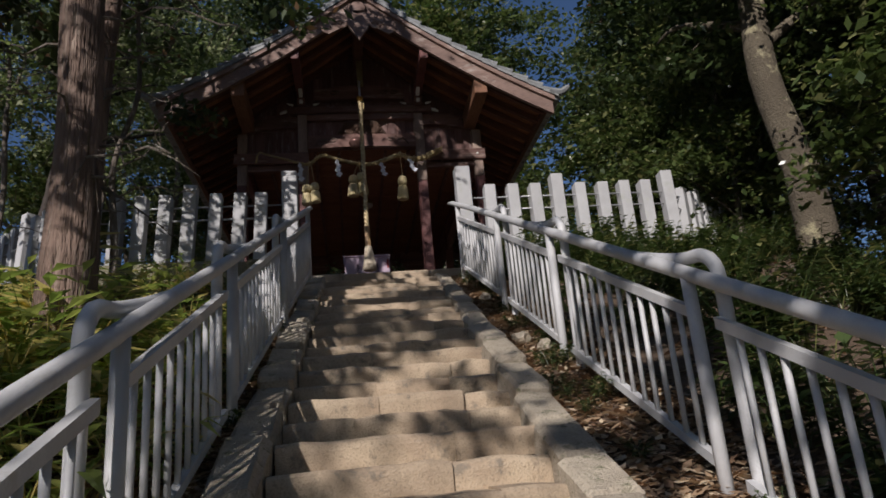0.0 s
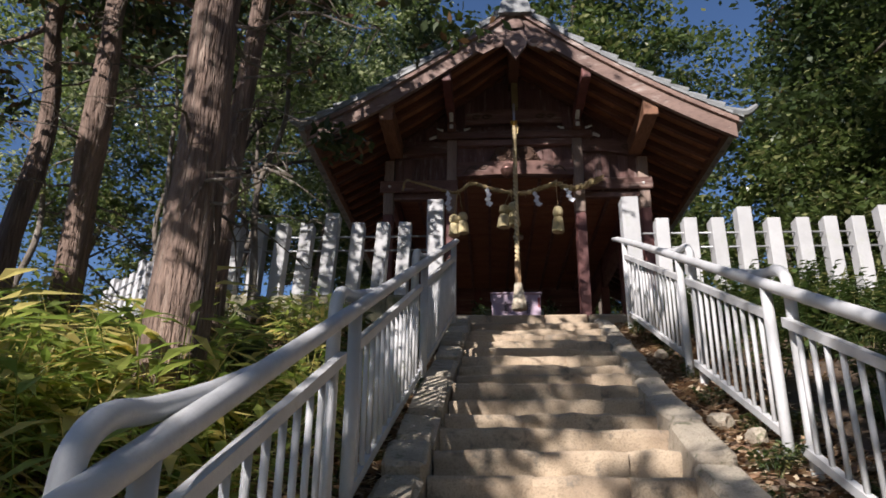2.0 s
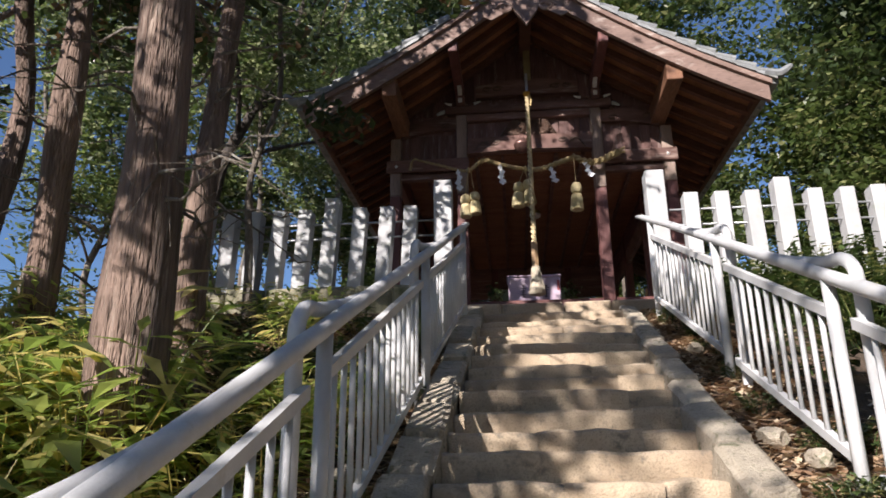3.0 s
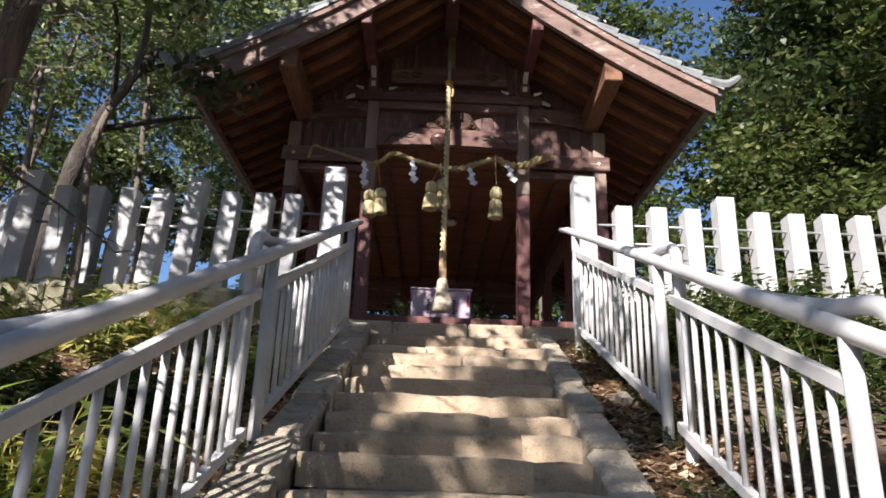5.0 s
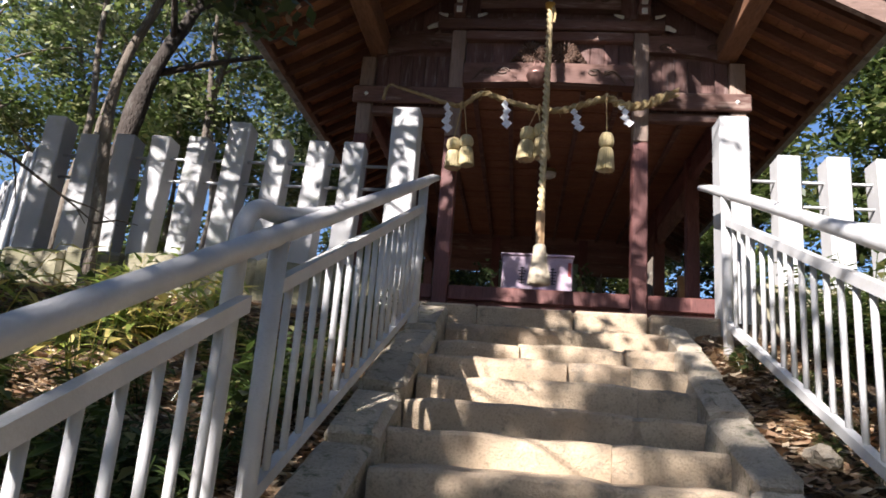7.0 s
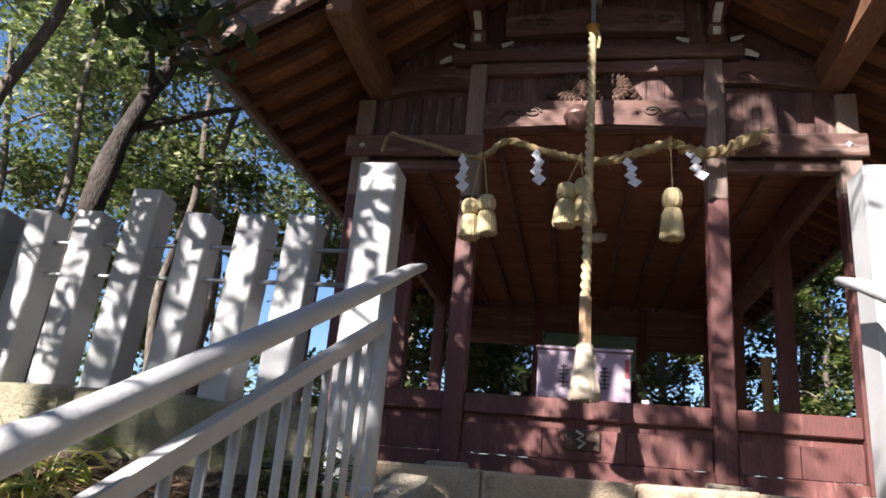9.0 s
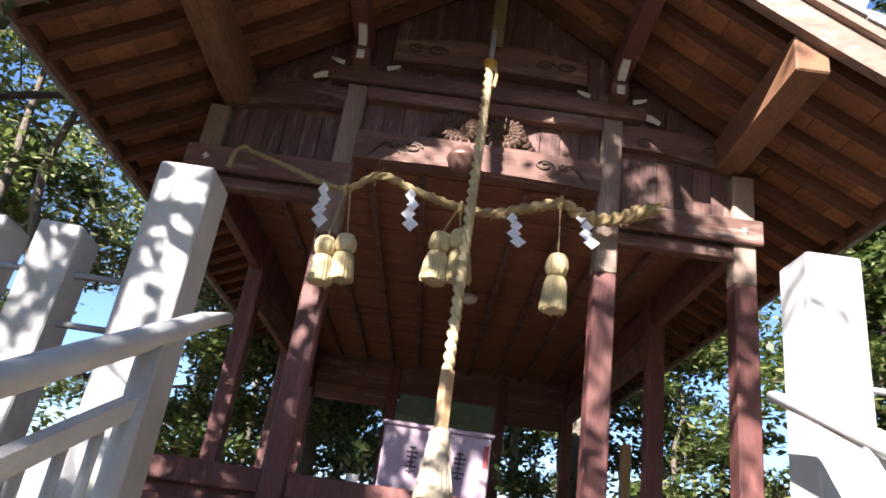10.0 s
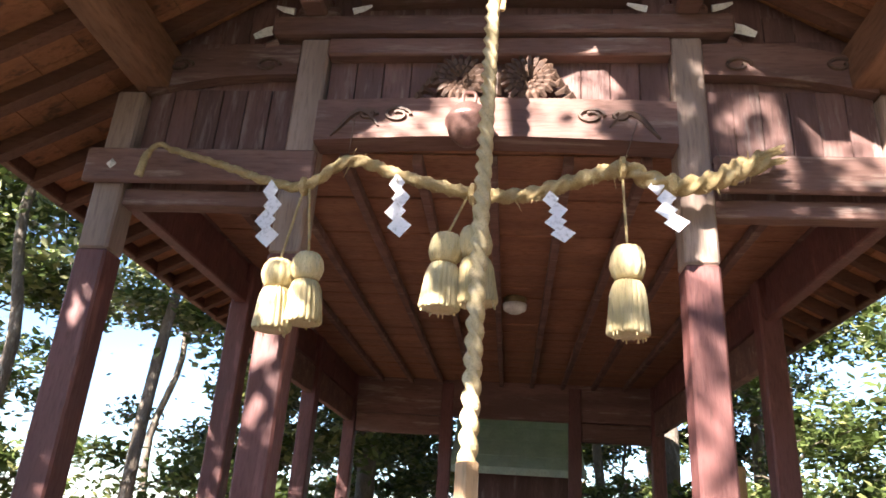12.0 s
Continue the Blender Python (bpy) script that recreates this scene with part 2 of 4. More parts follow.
def stone(x0, x1, y0, y1, z0, z1, rng, bev=0.02, rough=0.012):
    bm = bx(x0, x1, y0, y1, z0, z1, bev=bev)
    for v in bm.verts:
        v.co += Vector((rng.uniform(-1, 1), rng.uniform(-1, 1), rng.uniform(-1, 1))) * rough
    return bm


def worn_stone(x0, x1, y0, y1, z0, z1, rng):
    """A long hewn step stone: its worn nose wavers along its length."""
    n = max(2, round((x1 - x0) / 0.13))
    prof = ((y0 + 0.006, z0), (y0, z1 - 0.05), (y0 + 0.006, z1 - 0.018), (y0 + 0.026, z1 - 0.003), (y0 + 0.1, z1), (y1, z1), (y1, z0))
    bm = bmesh.new()
    rings = []
    for i in range(n + 1):
        wy, wz = rng.uniform(-0.011, 0.011), rng.uniform(-0.009, 0.007)
        if i in (0, n):
            wy += 0.008
            wz -= 0.006
        rings.append([bm.verts.new((x0 + (x1 - x0) * i / n, y + (wy * (1 + 0.5 * rng.random()) if k < 5 else 0), z + (wz if 0 < k < 6 else 0))) for k, (y, z) in enumerate(prof)])
    m = len(prof)
    for a, b in zip(rings, rings[1:]):
        for k in range(m):
            bm.faces.new((a[k], b[k], b[(k + 1) % m], a[(k + 1) % m]))
    bm.faces.new(rings[0])
    bm.faces.new(rings[-1][::-1])
    bmesh.ops.recalc_face_normals(bm, faces=bm.faces[:])
    return bm


def raw_mesh(name, verts, faces, material, parent=None):
    me = bpy.data.meshes.new(name)
    me.from_pydata(verts, [], faces)
    me.materials.append(material)
    ob = new(name, me)
    if parent:
        ob.parent = parent
        ob.matrix_basis = world_of(parent).inverted()
    return ob


# ---------------------------------------------------------------- ground
def left_edge(y):
    return -0.12 + 0.028 * (y - 3.0)


def right_edge(y):
    return 1.2 + 0.05 * (y - 2.8)


def slope(y):
    return 4.46 + 0.425 * (y - 8.6)


def height(x, y):
    """The hillside: a slope up to a small terrace, falling away on all other sides."""
    side = abs(x - 0.7)
    z = slope(y)
    if y < 8.95:
        z = max(min(z, 4.62), 0.34)
        if side > 1.9:
            z += 0.12 * min(1, (side - 1.9) / 1.5)
        if left_edge(y) - 0.08 < x < right_edge(y) + 0.08:
            z -= 0.32
        else:
            z -= 0.06
    elif y < 9.5 and -0.4 < x < 2.0:
        z = 4.2
    else:
        z = 4.66
    edge = max(0.0, side - 6.5 - max(0, y - 9) * 0.35)
    z -= 0.32 * edge + 0.3 * max(0, y - 22)
    wild = min(1.0, max(0.0, side - 1.5)) if y < 8.9 else min(1.0, max(0, side - 5))
    z += wild * (0.16 * noise.noise(Vector((x * 0.7, y * 0.7, 1))) + 0.06 * noise.noise(Vector((x * 2.6, y * 2.6, 4))))
    return max(z, -6.0)


def axis(lo, hi, step, far):
    a = list(np.arange(lo, hi + step / 2, step))
    out = [lo - 0.8 * (1.5 ** k) for k in range(1, 16)][::-1]
    return [v for v in out if v > -far] + a + [v for v in (hi + 0.8 * (1.5 ** k) for k in range(1, 16)) if v < far]


xs, ys = axis(-7, 9, 0.2, 400), axis(-3, 22, 0.2, 400)
gv = [(x, y, height(x, y)) for y in ys for x in xs]
nx = len(xs)
gf = [(j * nx + i, j * nx + i + 1, (j + 1) * nx + i + 1, (j + 1) * nx + i) for j in range(len(ys) - 1) for i in range(nx - 1)]
ground = raw_mesh("ground", gv, gf, SOIL)
tagged(ground, "brown hillside soil with fallen leaves", "ground", kind="structure")
ground.data.polygons.foreach_set("use_smooth", [True] * len(gf))

# ---------------------------------------------------------------- stone stairs
rng = random.Random(3)
GOING, RISE, NSTEP = 0.327, 0.139, 30


stairs = thing("stone_stairs", (0.7, 4, 2.3), "worn beige granite stairs climbing to the shrine", "stairs", kind="structure")
for k in range(NSTEP):
    y0, z1 = 8.72 - GOING * k + rng.uniform(-0.02, 0.02), 4.51 - RISE * k + rng.uniform(-0.012, 0.012)
    step = part("step", stone(left_edge(y0) + 0.02, right_edge(y0) - 0.02, y0 + 0.05, y0 + 0.42, z1 - 0.2, z1 - 0.03, rng, 0.0, 0.0), STEP, stairs)
    cuts = [left_edge(y0)]
    while cuts[-1] < right_edge(y0) - 0.62:
        cuts.append(min(cuts[-1] + rng.uniform(0.35, 1.15), right_edge(y0) - 0.3))
    cuts.append(right_edge(y0))
    for a, b in zip(cuts, cuts[1:]):
        dy, dz = rng.uniform(-0.02, 0.02), rng.uniform(-0.01, 0.01)
        part("stone", worn_stone(a - 0.003, b + 0.003, y0 + dy, y0 + 0.38 + dy, z1 - 0.16 + dz, z1 + dz, rng), STEP, step)

# curbs of long rough stones beside the steps
for side in (0, 1):
    curb = thing("curb", ((-0.3, 1.5)[side], 4, 2.3), "rough stone curb along the stairs", "curb", "curbs of the stairs", "structure")
    y = -0.7
    while y < 8.75:
        ln = rng.uniform(0.42, 0.75)
        w = 0.24 if side == 0 else 0.25 - 0.012 * (y - 2)
        x0, x1 = (left_edge(y) - w, left_edge(y) - 0.005) if side == 0 else (right_edge(y) + 0.005, right_edge(y) + w)
        bm = stone(x0, x1, 0, ln - 0.012, -0.2, 0.035 + rng.uniform(-0.015, 0.015), rng, 0.028, 0.012)
        tilt = math.atan(0.425) * rng.uniform(0.86, 1.0)
        bmesh.ops.transform(bm, matrix=Matrix.Translation((0, y, slope(y) + 0.01)) @ Matrix.Rotation(tilt, 4, 'X') @ Matrix.Rotation(rng.uniform(-0.03, 0.03), 4, 'Y'), verts=bm.verts[:])
        part("stone", bm, CURB, curb)
        y += ln * math.cos(tilt)

landing = thing("landing_edge", (0.8, 9.1, 4.5), "stone edging of the terrace before the hall", "paving", kind="structure")
x = -0.34
while x < 1.94:
    w = min(rng.uniform(0.4, 0.75), 1.94 - x)
    part("stone", stone(x + 0.004, x + w - 0.004, 9.06 + rng.uniform(-0.01, 0.01), 9.4, 4.4, 4.7, rng, 0.015, 0.006), STEP, landing)
    x += w
pave = part("terrace", bx(-3.0, 4.4, 9.4, 19.5, 4.3, 4.69, bev=0.01), EARTH)
tagged(pave, "packed earth terrace under the open hall", "terrace", kind="structure")

# ---------------------------------------------------------------- hand rails
def rail_z(y):
    return 4.30 + 0.442 * (y - 5.97)


def hand_rail(name, xf, joints, label):
    th = thing(name, (xf(4), 4, slope(4)), label, "handrail", "hand rails of the stairs")
    ys_ = [-0.9] + joints + [8.62]
    part("handrail", tb([(xf(y), y, rail_z(y)) for y in np.linspace(-1.2, 8.55, 22)] + [(xf(8.8), 8.8, rail_z(8.8) + 0.005), (xf(9.03), 9.03, rail_z(9.03) - 0.01)], [0.036] * 22 + [0.031, 0.02], n=12), PAINT, th, smooth=True)
    out = -1 if xf(4) < 0 else 1
    for i in range(len(ys_) - 1):
        a = ys_[i] + (0.1 if i else 0.0)
        b = ys_[i + 1] - 0.1
        for dz, h, w, nm in ((-0.185, 0.026, 0.02, "middle_rail"), (-0.85, 0.024, 0.02, "bottom_rail")):
            bm = bmesh.new()
            pr = []
            for y in (a, b):
                z = rail_z(y) + dz
                pr.append([bm.verts.new((xf(y) + sx * w, y, z + sz * h)) for sx, sz in ((-1, -1), (1, -1), (1, 1), (-1, 1))])
            for k in range(4):
                bm.faces.new((pr[0][k], pr[0][(k + 1) % 4], pr[1][(k + 1) % 4], pr[1][k]))
            bm.faces.new(pr[0][::-1])
            bm.faces.new(pr[1])
            bmesh.ops.recalc_face_normals(bm, faces=bm.faces[:])
            part(nm, bm, PAINT, th)
        for y in (a, b):
            g = slope(y) - 0.25
            if y == b and i < len(ys_) - 2:
                # the upper end post bends over and runs on above the next length of rail
                o = 0.045 * out
                z = rail_z(y)
                pts = [(xf(y) + o, y, g), (xf(y) + o, y, z - 0.3), (xf(y) + o, y, z + 0.0), (xf(y) + o, y + 0.03, z + 0.09), (xf(y) + o, y + 0.12, z + 0.15), (xf(y) + o, y + 0.3, z + 0.185), (xf(y + 0.55) + o * 0.9, y + 0.55, z + 0.26), (xf(y + 0.85) + o * 0.45, y + 0.85, z + 0.37)]
                part("bent_post", tb(smoothpath(pts, 5), 0.032, n=10), PAINT, th, smooth=True)
            else:
                part("post", tb([(xf(y), y, g), (xf(y), y, rail_z(y) - 0.01)], 0.032, n=10), PAINT, th, smooth=True)
        n = int((b - a) / 0.132)
        for k in range(1, n):
            y = a + (b - a) * k / n
            part("baluster", tb([(xf(y), y, rail_z(y) - 0.86), (xf(y), y, rail_z(y) - 0.18)], 0.0145, n=6), PAINT, th, smooth=True)
    return th


hand_rail("hand_rail", lambda y: -0.136 - 0.052 * (9 - y), [0.1, 2.13, 3.89, 6.13], "white painted steel hand rail with slim balusters")
hand_rail("hand_rail", lambda y: 1.85 - 0.07 * max(0, (y - 8.0)), [0.55, 2.64, 4.67, 6.4], "white painted steel hand rail with slim balusters")


# ---------------------------------------------------------------- stone fence
def gate_post(x0, x1, label):
    bm = bx(x0, x1, 9.0, 9.21, 4.4, 6.19, bev=0.008)
    ob = part("gate_post", bm, GRANITE)
    top = [v for v in ob.data.vertices if v.co.z > 6.15]
    for v in top:
        v.co.z += 0.03 * (1 - abs(v.co.x - (x0 + x1) / 2) / 0.12) + 0.01
    return tagged(ob, label, "post", "posts beside the stairs")


gate_post(-0.53, -0.32, "tall pale granite post where the stairs end")
gate_post(1.914, 2.125, "tall pale granite post where the stairs end")


def fence(name, pts, rodpts, label, lean=0.0):
    th = thing(name, (pts[3][0], pts[3][1], 4.7), label, "fence", "stone fences")
    for x, y, tall, turn in pts:
        w, h = (0.175, 6.04) if tall else (0.16, 5.9)
        bm = bx(-w / 2, w / 2, 0, 0.175, 4.6, h + rng.uniform(-0.01, 0.01), bev=0.007)
        for v in bm.verts:
            if v.co.z > 5.5 and v.co.y > 0.1:
                v.co.z -= 0.012
        bmesh.ops.transform(bm, matrix=Matrix.Translation((x, y, 5.9)) @ Matrix.Rotation(lean + rng.uniform(-0.012, 0.012), 4, 'Y') @ Matrix.Rotation(turn + rng.uniform(-0.03, 0.03), 4, 'Z') @ Matrix.Translation((0, 0, -5.9)), verts=bm.verts[:])
        part("post", bm, GRANITE, th)
    for z in (5.73, 5.545):
        part("rod", tb([(x, y, z) for x, y in rodpts], 0.013, n=6), STEELROD, th, smooth=True)
    return th


RX = [2.395, 2.735, 3.065, 3.4, 3.737, 4.08, 4.41, 4.74, 5.085]
LX = [-0.805, -1.085, -1.405, -1.745, -2.066, -2.38, -2.68, -2.99, -3.31]
c45 = math.cos(math.pi / 4)
rp = [(x, 9.0, i % 5 == 3, 0) for i, x in enumerate(RX)]
rp[8] = (5.085, 9.0, True, 0)
rp += [(5.3 + 0.33 * c45 * k, 9.15 + 0.33 * c45 * k, k % 4 == 3, math.pi / 4) for k in range(1, 13)]
fence("stone_fence", rp, [(1.95, 9.08), (5.1, 9.08), (8.0, 11.9)], "row of pale granite fence posts joined by steel rods")
lp = [(x, 9.0, i % 5 == 3, 0) for i, x in enumerate(LX)]
lp[8] = (-3.31, 9.0, True, 0)
lp += [(-3.5 - 0.33 * c45 * k, 9.15 + 0.33 * c45 * k, k % 4 == 3, -math.pi / 4) for k in range(1, 13)]
fence("stone_fence", lp, [(-0.36, 9.08), (-3.35, 9.08), (-6.3, 11.9)], "row of slightly leaning pale granite fence posts joined by steel rods", 0.045)
for pts in ([(-0.54, -0.62), (-0.54, -3.45)], [(2.13, 2.13), (2.13, 5.25)]):
    x0, x1 = sorted((pts[0][0], pts[1][1]))
    foot = thing("fence_footing", ((x0 + x1) / 2, 9, 4.4), "mossy concrete footing under the stone fence", "footing", "fence footings", "structure")
    x = x0
    while x < x1 - 0.05:
        w = min(rng.uniform(0.3, 0.62), x1 - x)
        part("block", stone(x + 0.003, x + w - 0.003, 8.93, 9.25, 4.2, 4.925, rng, 0.03, 0.022), MOSSY, foot)
        x += w
for sx, x0 in ((1, 5.25), (-1, -3.45)):
    bm = bx(0, 4.2, -0.07, 0.25, -0.8, 0.22, bev=0.02)
    bmesh.ops.transform(bm, matrix=Matrix.Translation((x0, 9.03, 4.7)) @ Matrix.Diagonal((sx, 1, 1, 1)) @ Matrix.Rotation(math.pi / 4, 4, 'Z'), verts=bm.verts[:])
    bmesh.ops.recalc_face_normals(bm, faces=bm.faces[:])
    tagged(part("fence_footing", bm, MOSSY), "mossy concrete footing under the stone fence", "footing", "fence footings", "structure")

# ---------------------------------------------------------------- worship hall
CX, YF, YB = 0.70, 11.53, 18.35        # middle, front and back pillars
YG = 10.15                             # gable boards
COLS = [-1.42, -0.36, 1.76, 2.82]
ROWS_Y = [YF, 13.65, 16.0, YB - 0.17]
CEILING = 7.76


def roof_low(d):
    """Lower edge of the gable boards, d metres from the ridge."""
    return 9.69 - 0.795 * d + 0.047 * d * d


hall = thing("worship_hall", (CX, YF, 4.69), "open timber shrine hall with faded red pillars and tiled gable roof", "shrine building")


def pillar(x, y, top, cut=None):
    h = 0.085
    part("base_stone", stone(x - 0.17, x + 0.17, y - 0.085, y + 0.255, 4.6, 4.77, rng, 0.02, 0.005), CURB, hall)
    split = cut or top
    p = part("pillar", bx(x - h, x + h, y, y + 0.17, 4.77, split, bev=0.012), RED, hall)
    if cut:
        part("pillar_top", bx(x - h, x + h, y, y + 0.17, cut, top, bev=0.012), BAREPOST, p, "bare bleached wood")
    return p


for x in COLS:
    inner = x in (-0.36, 1.76)
    pillar(x, YF, 8.42 if inner else 8.05, 7.06 if x < 2 else 7.12)
for y in ROWS_Y[1:]:
    for x in (COLS[0], COLS[3]):
        pillar(x, y, 8.05)
for x in (-0.05, 1.72):
    pillar(x, YB - 0.17, 7.7)

# low front boarding between the pillars: top rail, gap, lower boards, ground sill
for a, b in zip(COLS, COLS[1:]):
    part("front_rail", bx(a + 0.086, b - 0.086, YF + 0.03, YF + 0.13, 5.17, 5.33, bev=0.01), RED, hall)
    pan = part("front_panel", bx(a + 0.086, b - 0.086, YF + 0.085, YF + 0.12, 4.86, 5.168, bev=0.0), RED, hall)
    n = max(1, round((b - a) / 0.7))
    for i in range(n):
        x0, x1 = a + 0.09 + (b - a - 0.18) * i / n, a + 0.09 + (b - a - 0.18) * (i + 1) / n
        part("plank", bx(x0 + 0.003, x1 - 0.003, YF + 0.04, YF + 0.084, 4.855, 5.095, bev=0.004), RED, pan)
    part("ground_sill", bx(a + 0.086, b - 0.086, YF + 0.0, YF + 0.16, 4.7, 4.85, bev=0.01), RED, hall)
plq = part("carved_plaque", bx(0.55, 0.83, YF + 0.015, YF + 0.038, 4.93, 5.09, bev=0.01), CARVE, hall, "small dark carved plaque")
part("white_stroke", tb([(0.64, YF, 5.08), (0.7, YF, 5.05), (0.65, YF, 5.02), (0.71, YF, 4.99), (0.66, YF, 4.95)], 0.011, n=5), WHITE, plq)
# same low rail along both sides and the back
for x in (COLS[0], COLS[3]):
    for a, b in zip(ROWS_Y, ROWS_Y[1:]):
        part("side_rail", bx(x - 0.05, x + 0.05, a + 0.171, b - 0.001, 5.17, 5.33, bev=0.01), RED, hall)
        part("ground_sill", bx(x - 0.07, x + 0.07, a + 0.171, b - 0.001, 4.7, 4.85, bev=0.01), RED, hall)
part("floor", bx(COLS[0] + 0.09, COLS[3] - 0.09, YF + 0.18, YB - 0.02, 4.7, 4.8, bev=0.01), OLDBEAM, hall, "worn plank floor")

# front: beams in the narrow bays
for a, b, e0, e1 in ((COLS[0], COLS[1], -1.56, -0.25), (COLS[2], COLS[3], 1.846, 2.95)):
    part("tie_beam", bx(e0, e1, YF - 0.045, YF - 0.003, 7.44, 7.65, bev=0.012), OLDBEAM, hall)
    part("lower_beam", bx(a + 0.086, b - 0.086, YF + 0.03, YF + 0.13, 7.33, 7.43, bev=0.008), OLDBEAM, hall)
    part("hub_cover", tb([(b - 0.02 if b > 2 else a + 0.02, YF - 0.06, 7.545), (b - 0.02 if b > 2 else a + 0.02, YF - 0.044, 7.545)], [0.012, 0.032], n=4), WHITE, hall)
    pan = part("wall_panel", bx(a + 0.086, b - 0.086, YF + 0.09, YF + 0.12, 7.44, 8.45, bev=0), OLDWOOD, hall)
    n = 6
    for i in range(n):
        x0, x1 = a + 0.09 + (b - a - 0.18) * i / n, a + 0.09 + (b - a - 0.18) * (i + 1) / n
        part("plank", bx(x0 + 0.002, x1 - 0.002, YF + 0.06 + rng.uniform(0, 0.006), YF + 0.089, 7.65, 8.1, bev=0.004), OLDWOOD, pan)
    # swelling curved beam over the boards
    up, lo = [], []
    for i in range(15):
        t = i / 14
        x = a + 0.086 + (b - a - 0.172) * t
        s = math.sin(math.pi * t)
        inner = t if b < 0 else 1 - t
        zc = 8.05 + 0.12 * inner
        lo.append((x, zc + 0.035 * s))
        up.append((x, zc + 0.2 + 0.055 * s))
    part("curved_beam", prism(bmesh.new(), lo + up[::-1], YF + 0.0, YF + 0.08), OLDBEAM, hall)
    for sx in (0.25, 0.75):
        x = a + (b - a) * (sx if b < 0 else 1 - sx)
        ring = [(x + 0.075 * math.cos(q) * (1 - q / 12), YF - 0.006, 8.23 + 0.045 * math.sin(q) * (1 - q / 12)) for q in np.linspace(0, 7, 18)]
        part("scroll", tb(ring, 0.011, n=5), CARVE, hall)
# central bay
cpan = part("wall_panel", bx(-0.27, 1.67, YF + 0.09, YF + 0.12, 7.8, 8.66, bev=0), OLDWOOD, hall)
for i in range(12):
    x0 = -0.27 + 1.94 * i / 12
    part("plank", bx(x0 + 0.002, x0 + 1.94 / 12 - 0.002, YF + 0.06 + rng.uniform(0, 0.006), YF + 0.089, 7.94, 8.3, bev=0.004), OLDWOOD, cpan)
lo = [(-0.272 + 1.942 * i / 20, 7.70 + 0.035 * math.sin(math.pi * i / 20)) for i in range(21)]
up = [(-0.272 + 1.942 * i / 20, 7.955 + 0.02 * math.sin(math.pi * i / 20)) for i in range(21)]
rain = part("rainbow_beam", prism(bmesh.new(), lo + up[::-1], YF - 0.06, YF + 0.1), OLDBEAM, hall)
for s in (-1, 1):
    for cxo, r0 in ((0.52, 0.075), (0.68, 0.05)):
        ring = [(CX + s * cxo + r0 * math.cos(q) * (1 - q / 14), YF - 0.066, 7.86 + r0 * 0.6 * math.sin(q) * (1 - q / 14)) for q in np.linspace(0, 8.5, 26)]
        part("scroll", tb(ring, 0.011, n=5), CARVE, rain)
    swoop = [(CX + s * (0.62 + 0.26 * t), YF - 0.066, 7.79 + 0.09 * math.sin(4 * t)) for t in np.linspace(0, 1, 10)]
    part("scroll", tb(swoop, [0.006 + 0.012 * math.sin(math.pi * t) for t in np.linspace(0, 1, 10)], n=5), CARVE, rain)
# open flower carving above the beam
carving = part("flower_carving", bx(0.64, 0.74, YF - 0.03, YF + 0.05, 8.0, 8.18, bev=0.02), CARVE, hall)
for s in (-1, 1):
    c = Vector((CX + s * 0.19, YF - 0.035, 8.11))
    for ringr, num, rad in ((0.15, 20, 0.022), (0.1, 14, 0.018), (0.055, 9, 0.013)):
        for k in range(num):
            a = 2 * math.pi * k / num
            tip = c + Vector((math.cos(a) * ringr * 1.05, -0.012, math.sin(a) * ringr))
            part("petal", tb([c + (tip - c) * 0.25, c + (tip - c) * 0.75 + Vector((0, -0.012, 0)), tip], [rad * 0.4, rad, rad * 0.5], n=5), CARVE, carving)
    for k in range(5):
        p = Vector((CX + s * (0.25 + 0.03 * k), YF - 0.02, 8.16 - 0.045 * k))
        part("leaf", tb([p, p + Vector((s * 0.05, -0.03, 0.01)), p + Vector((s * 0.09, -0.01, -0.03))], [0.012, 0.03, 0.008], n=5), CARVE, carving)
# cross beams above
def prism_x(x0, x1, pts):
    bm = bmesh.new()
    a = [bm.verts.new((x0, y, z)) for y, z in pts]
    b = [bm.verts.new((x1, y, z)) for y, z in pts]
    bm.faces.new(a)
    bm.faces.new(b[::-1])
    for k in range(len(pts)):
        bm.faces.new((a[k], b[k], b[(k + 1) % len(pts)], a[(k + 1) % len(pts)]))
    bmesh.ops.recalc_face_normals(bm, faces=bm.faces[:])
    return bm


